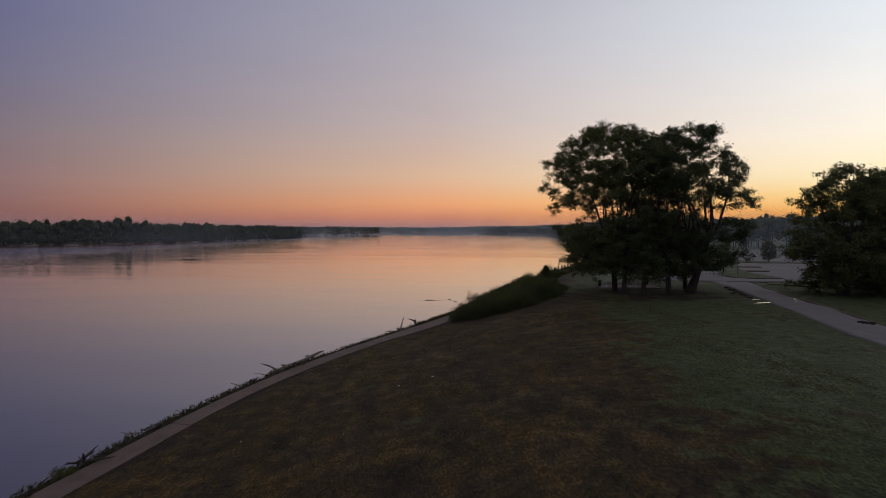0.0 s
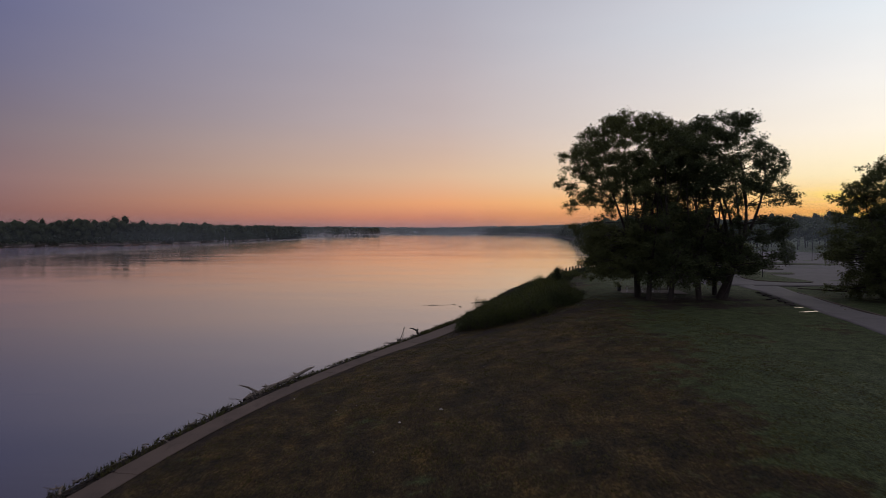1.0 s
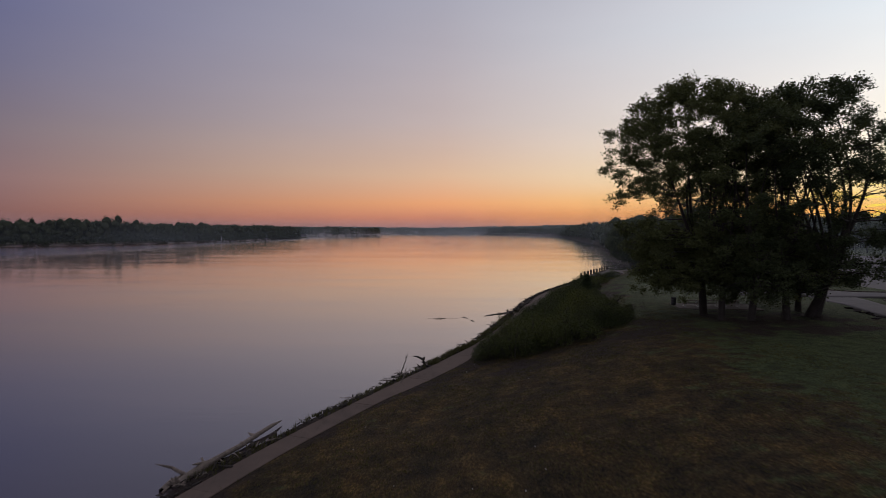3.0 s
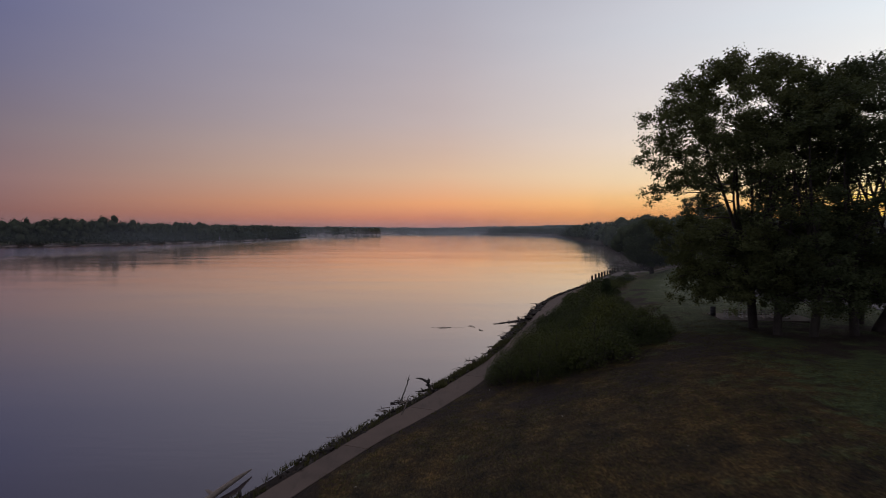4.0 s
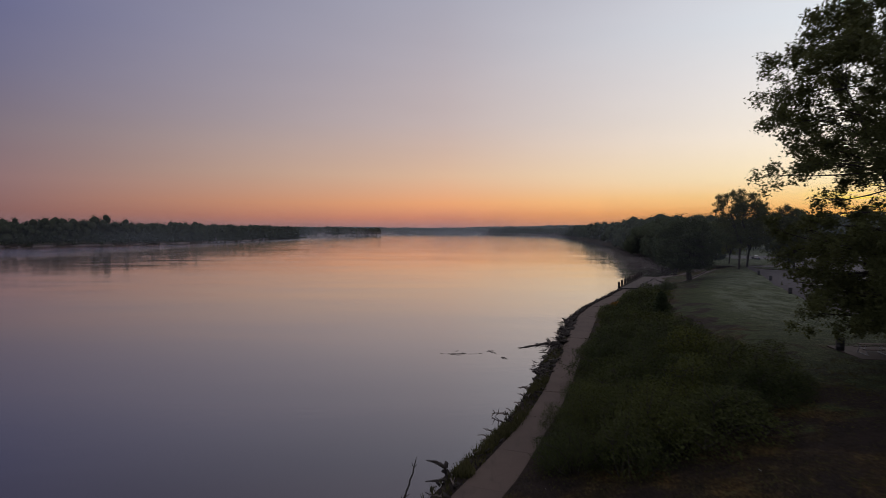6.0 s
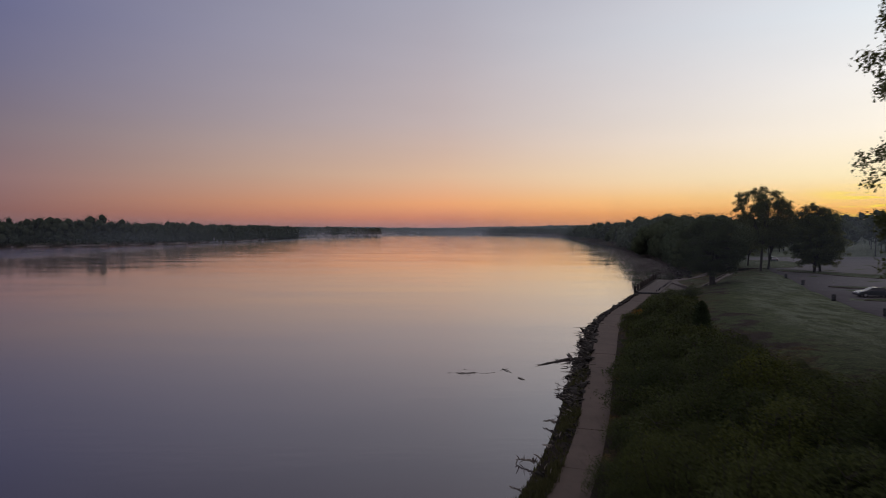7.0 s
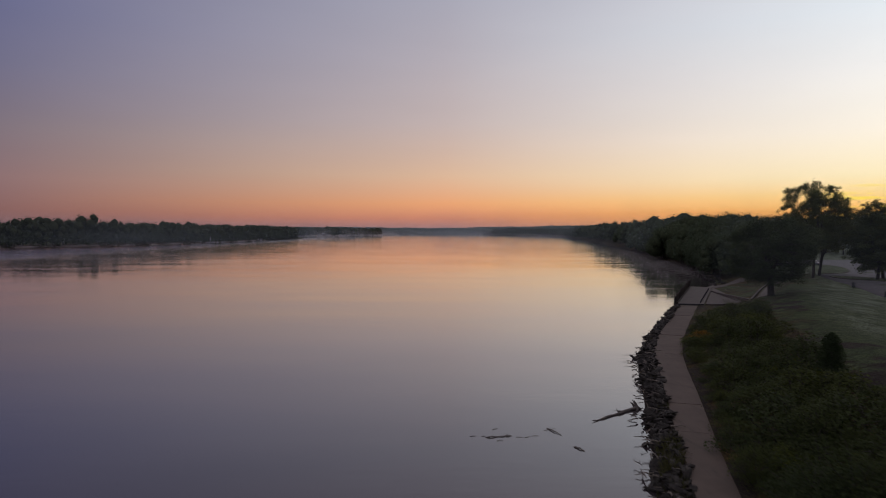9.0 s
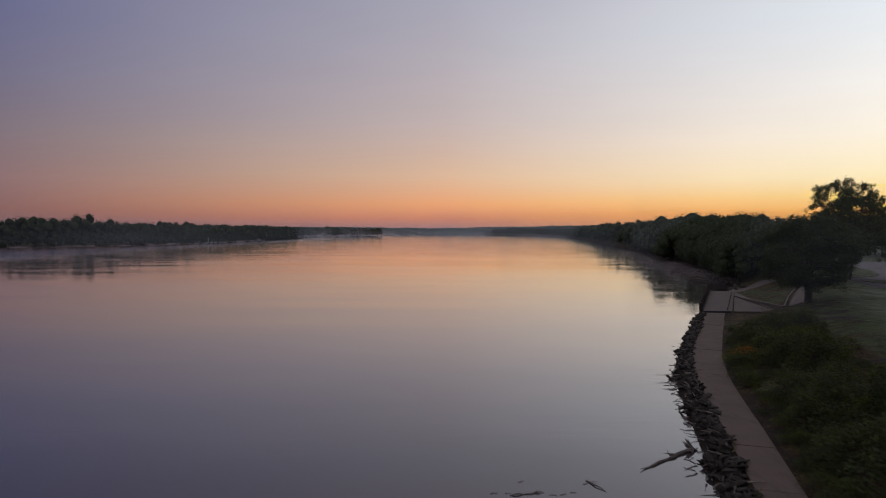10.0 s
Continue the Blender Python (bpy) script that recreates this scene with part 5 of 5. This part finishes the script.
# ---- parked car ----
def car(x, y, turn, z):
    thing = tagged(new("car"), "dark grey sedan parked on the lot", "car")
    # side outline of the body, then of the cabin: length, height
    side = [(-2.5, 0.32), (-2.52, 0.62), (-2.42, 0.88), (-1.7, 0.98), (-0.75, 1.0), (0.9, 0.98), (1.75, 0.92), (2.35, 0.74), (2.5, 0.55), (2.46, 0.3)]
    roof = [(-1.95, 0.96), (-1.15, 1.38), (-0.35, 1.47), (0.35, 1.42), (1.35, 0.95)]

    def loft(line, half, inset, mat, name, parent, label=""):
        bm = bmesh.new()
        rows = []
        for s in (-1, -0.93, 0.93, 1):
            k = 0.96 if abs(s) == 1 else 1.0
            rows.append([bm.verts.new((px * k, s * (half - inset * max(0, pz - 0.55)), 0.3 + (pz - 0.3) * k)) for px, pz in line])
        for p, q in zip(rows, rows[1:]):
            for i in range(len(line) - 1):
                bm.faces.new((p[i], p[i + 1], q[i + 1], q[i]))
            bm.faces.new((p[0], q[0], q[-1], p[-1]))
        bm.faces.new(rows[0])
        bm.faces.new(rows[-1][::-1])
        return part(name, bm, mat, parent, label, smooth=False)

    body = loft(side, 0.92, 0.12, CAR_PAINT, "body", thing)
    loft(roof, 0.88, 0.3, GLASS, "windows", thing, "dark tinted windows")
    loft([(-1.2, 1.39), (-0.4, 1.49), (0.3, 1.44), (0.32, 1.41), (-0.4, 1.455), (-1.15, 1.36)], 0.86, 0.3, CAR_PAINT, "roof", thing)
    for sx, sy in ((-1.5, -0.82), (-1.5, 0.82), (1.5, -0.82), (1.5, 0.82)):
        bm = bmesh.new()
        rod(bm, (0, -0.11, 0), (0, 0.11, 0), 0.33, sides=20)
        wheel = part("wheel", bm, RUBBER, thing, "black tyre", at=pose(sx, sy, 0.33))
        bm = bmesh.new()
        rod(bm, (0, -0.125, 0), (0, 0.125, 0), 0.2, sides=12)
        part("rim", bm, STEEL, wheel)
    for s in (-1, 1):
        bm = bmesh.new()
        box(bm, (0.12, 0.38, 0.14), pose(2.38, s * 0.62, 0.66, 0, 0, -s * 14), 0.03)
        part("headlight", bm, LENS, thing)
        bm = bmesh.new()
        box(bm, (0.08, 0.36, 0.14), pose(-2.46, s * 0.6, 0.72), 0.02)
        part("tail_light", bm, plain("red_plastic", (0.25, 0.02, 0.015), 0.3), thing)
        bm = bmesh.new()
        box(bm, (0.12, 0.2, 0.13), pose(0.75, s * 0.98, 1.0), 0.03)
        part("mirror", bm, CAR_PAINT, thing)
    bm = bmesh.new()
    box(bm, (0.06, 0.9, 0.14), pose(2.46, 0, 0.46), 0.02)
    part("grille", bm, DARK_STEEL, thing)
    thing.matrix_basis = pose(x, y, z, 0, 0, turn)
    return thing


sedan = car(59.0, 156.0, 172, 4.68)
tagged(copy_thing(sedan, pose(102.5, 265.0, float(ground_z(102.5, 265.0)) + 0.08, 0, 0, 75)), "dark grey sedan parked far across the lot")

# ---- scraps on the bank ----
r = np.random.default_rng(77)
for i in range(30):
    if i < 2:
        x, y = ((-0.8, 46.7), (-3.3, 45.2))[i]
    else:
        y = r.uniform(30, 100)
        x = float(edge_smooth(y) + walk_width(y)) + r.uniform(1.5, 20)
    s = r.uniform(0.02, 0.055) if i > 1 else 0.12
    bm = bmesh.new()
    bmesh.ops.create_grid(bm, x_segments=3, y_segments=2, size=1)
    for v in bm.verts:
        v.co = Vector((v.co.x * s, v.co.y * s * 0.6, 0.03 + r.uniform(0, 0.06)))
    tagged(part("litter", bm, LITTER, at=pose(x, y, float(ground_z(x, y)) + 0.05, 0, 0, r.uniform(0, 360))), "pale scrap of litter lying in the grass", "litter", "scraps on the bank")


# ---- far bank: cottages, boats, jetty ----
def cottage(x, y, w, h, turn, label):
    thing = tagged(new("cottage"), label, "house", "cottages across the river")
    bm = bmesh.new()
    box(bm, (w, 7, h), pose(0, 0, h / 2))
    part("wall", bm, FAR_PAINT, thing)
    bm = bmesh.new()
    a = [bm.verts.new(p) for p in ((-w / 2 - 0.4, -3.9, h), (w / 2 + 0.4, -3.9, h), (w / 2 + 0.4, 3.9, h), (-w / 2 - 0.4, 3.9, h), (-w / 2 - 0.4, 0, h + 2.4), (w / 2 + 0.4, 0, h + 2.4))]
    for f in ((0, 1, 5, 4), (2, 3, 4, 5), (0, 4, 3), (1, 2, 5), (0, 3, 2, 1)):
        bm.faces.new([a[i] for i in f])
    part("roof", bm, DARK_STEEL, thing)
    for k in (-0.28, 0.28):
        bm = bmesh.new()
        box(bm, (1.3, 0.1, 1.3), pose(k * w, -3.53, h * 0.55))
        part("window", bm, GLASS, thing)
    thing.matrix_basis = pose(x, y, 1.3, 0, 0, turn)


for x, y, w, h, a in ((-297, 800, 7, 2.6, 60), (-294, 836, 8, 2.6, 75), (-290.5, 1010, 8, 2.4, 85), (-291, 1075, 9, 2.6, 85), (-303, 1325, 13, 3.4, 40)):
    cottage(x, y, w, h, a, "small pale cottage at the water's edge")
mast = tagged(new("tower"), "slim white tower among the trees", "tower")
bm = bmesh.new()
rod(bm, (0, 0, 0), (0, 0, 6), 0.7, 0.5, 10)
part("shaft", bm, FAR_PAINT, mast)
bm = bmesh.new()
rod(bm, (0, 0, 6), (0, 0, 8), 0.6, 0.05, 10)
part("cap", bm, DARK_STEEL, mast)
mast.matrix_basis = pose(-286.5, 806, 0.8)


def boat(x, y, turn, size):
    thing = tagged(new("boat"), "small white boat moored at the far bank", "boat", "moored boats")
    bm = bmesh.new()
    rows = []
    for px, w, z in ((-3, 0.9, 0.9), (-1, 1.15, 0.9), (1, 1.05, 1.0), (2.4, 0.5, 1.15), (3.2, 0.04, 1.3)):
        rows.append([bm.verts.new(p) for p in ((px, -w, z), (px * 0.92, -w * 0.6, -0.1), (px * 0.92, w * 0.6, -0.1), (px, w, z))])
    for p, q in zip(rows, rows[1:]):
        for i in range(3):
            bm.faces.new((p[i], p[i + 1], q[i + 1], q[i]))
        bm.faces.new((p[3], p[0], q[0], q[3]))
    bm.faces.new(rows[0])
    bm.faces.new(rows[-1])
    part("hull", bm, FAR_PAINT, thing)
    bm = bmesh.new()
    box(bm, (1.8, 1.5, 1.0), pose(-0.4, 0, 1.4), 0.15)
    part("cabin", bm, FAR_PAINT, thing)
    bm = bmesh.new()
    box(bm, (0.1, 1.3, 0.6), pose(0.55, 0, 1.5, 0, -15), 0.02)
    part("windscreen", bm, GLASS, thing)
    thing.matrix_basis = pose(x, y, 0, 0, 0, turn) @ Matrix.Diagonal((size, size, size, 1))


for x, y, a, s in ((-285, 797, 70, 0.9), (-283, 806, 80, 1.0), (-282, 818, 95, 0.8), (-281, 832, 60, 0.9), (-281, 985, 80, 0.9)):
    boat(x, y, a, s)
jetty = tagged(new("jetty"), "low wooden jetty reaching into the river", "jetty")
bm = bmesh.new()
box(bm, (18, 2.4, 0.3), pose(0, 0, 0.8), 0.03)
part("deck", bm, TIMBER, jetty)
for i in range(6):
    bm = bmesh.new()
    rod(bm, (-8 + 3.2 * i, 1.1, -1), (-8 + 3.2 * i, 1.1, 2.2), 0.18, sides=7)
    part("pile", bm, TIMBER, jetty)
jetty.matrix_basis = pose(199, 950, 0, 0, 0, -20)


# ---- mist over the water, haze sheets over the valley ----
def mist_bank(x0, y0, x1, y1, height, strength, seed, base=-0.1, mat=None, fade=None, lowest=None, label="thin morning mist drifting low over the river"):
    """A soft upright sheet standing in for mist and haze, densest near the water."""
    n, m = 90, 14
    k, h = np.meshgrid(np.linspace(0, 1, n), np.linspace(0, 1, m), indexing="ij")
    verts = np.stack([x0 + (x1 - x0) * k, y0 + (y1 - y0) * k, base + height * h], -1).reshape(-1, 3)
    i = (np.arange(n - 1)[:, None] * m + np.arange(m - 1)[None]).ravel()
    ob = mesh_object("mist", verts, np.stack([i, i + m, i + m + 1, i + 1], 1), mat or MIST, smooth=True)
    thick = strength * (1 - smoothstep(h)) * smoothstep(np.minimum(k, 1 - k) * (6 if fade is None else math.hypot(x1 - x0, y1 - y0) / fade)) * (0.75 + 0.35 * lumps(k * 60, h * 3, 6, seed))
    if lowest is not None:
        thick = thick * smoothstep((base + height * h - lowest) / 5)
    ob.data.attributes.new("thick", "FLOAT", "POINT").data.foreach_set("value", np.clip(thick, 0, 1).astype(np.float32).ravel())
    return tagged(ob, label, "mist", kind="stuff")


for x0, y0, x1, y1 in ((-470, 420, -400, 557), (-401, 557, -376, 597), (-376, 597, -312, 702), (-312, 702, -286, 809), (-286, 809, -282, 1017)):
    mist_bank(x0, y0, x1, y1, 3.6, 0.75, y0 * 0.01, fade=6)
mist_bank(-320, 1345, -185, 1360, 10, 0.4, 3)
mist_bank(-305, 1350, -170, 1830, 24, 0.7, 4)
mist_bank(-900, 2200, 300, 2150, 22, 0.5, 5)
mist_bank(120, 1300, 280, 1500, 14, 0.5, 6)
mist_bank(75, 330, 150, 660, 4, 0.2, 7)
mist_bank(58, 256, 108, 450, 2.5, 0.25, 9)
# added haze sheets: pale the distance and lift dark tones behind them
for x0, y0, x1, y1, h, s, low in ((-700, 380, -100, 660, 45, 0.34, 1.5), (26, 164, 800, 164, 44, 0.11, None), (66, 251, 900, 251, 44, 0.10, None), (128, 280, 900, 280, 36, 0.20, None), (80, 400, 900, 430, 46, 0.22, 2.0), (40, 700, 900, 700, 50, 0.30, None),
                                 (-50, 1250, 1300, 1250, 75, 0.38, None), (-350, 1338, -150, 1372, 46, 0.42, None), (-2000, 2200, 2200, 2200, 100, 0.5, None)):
    mist_bank(x0, y0, x1, y1, h, s, h, mat=HAZE_SHEET, fade=10 if x0 > 0 else 40, lowest=low, label="upright sheet standing in for pale morning haze in the valley")


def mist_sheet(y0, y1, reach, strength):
    """A thin level mist sheet on the water, lightening dark reflections by the wooded bank."""
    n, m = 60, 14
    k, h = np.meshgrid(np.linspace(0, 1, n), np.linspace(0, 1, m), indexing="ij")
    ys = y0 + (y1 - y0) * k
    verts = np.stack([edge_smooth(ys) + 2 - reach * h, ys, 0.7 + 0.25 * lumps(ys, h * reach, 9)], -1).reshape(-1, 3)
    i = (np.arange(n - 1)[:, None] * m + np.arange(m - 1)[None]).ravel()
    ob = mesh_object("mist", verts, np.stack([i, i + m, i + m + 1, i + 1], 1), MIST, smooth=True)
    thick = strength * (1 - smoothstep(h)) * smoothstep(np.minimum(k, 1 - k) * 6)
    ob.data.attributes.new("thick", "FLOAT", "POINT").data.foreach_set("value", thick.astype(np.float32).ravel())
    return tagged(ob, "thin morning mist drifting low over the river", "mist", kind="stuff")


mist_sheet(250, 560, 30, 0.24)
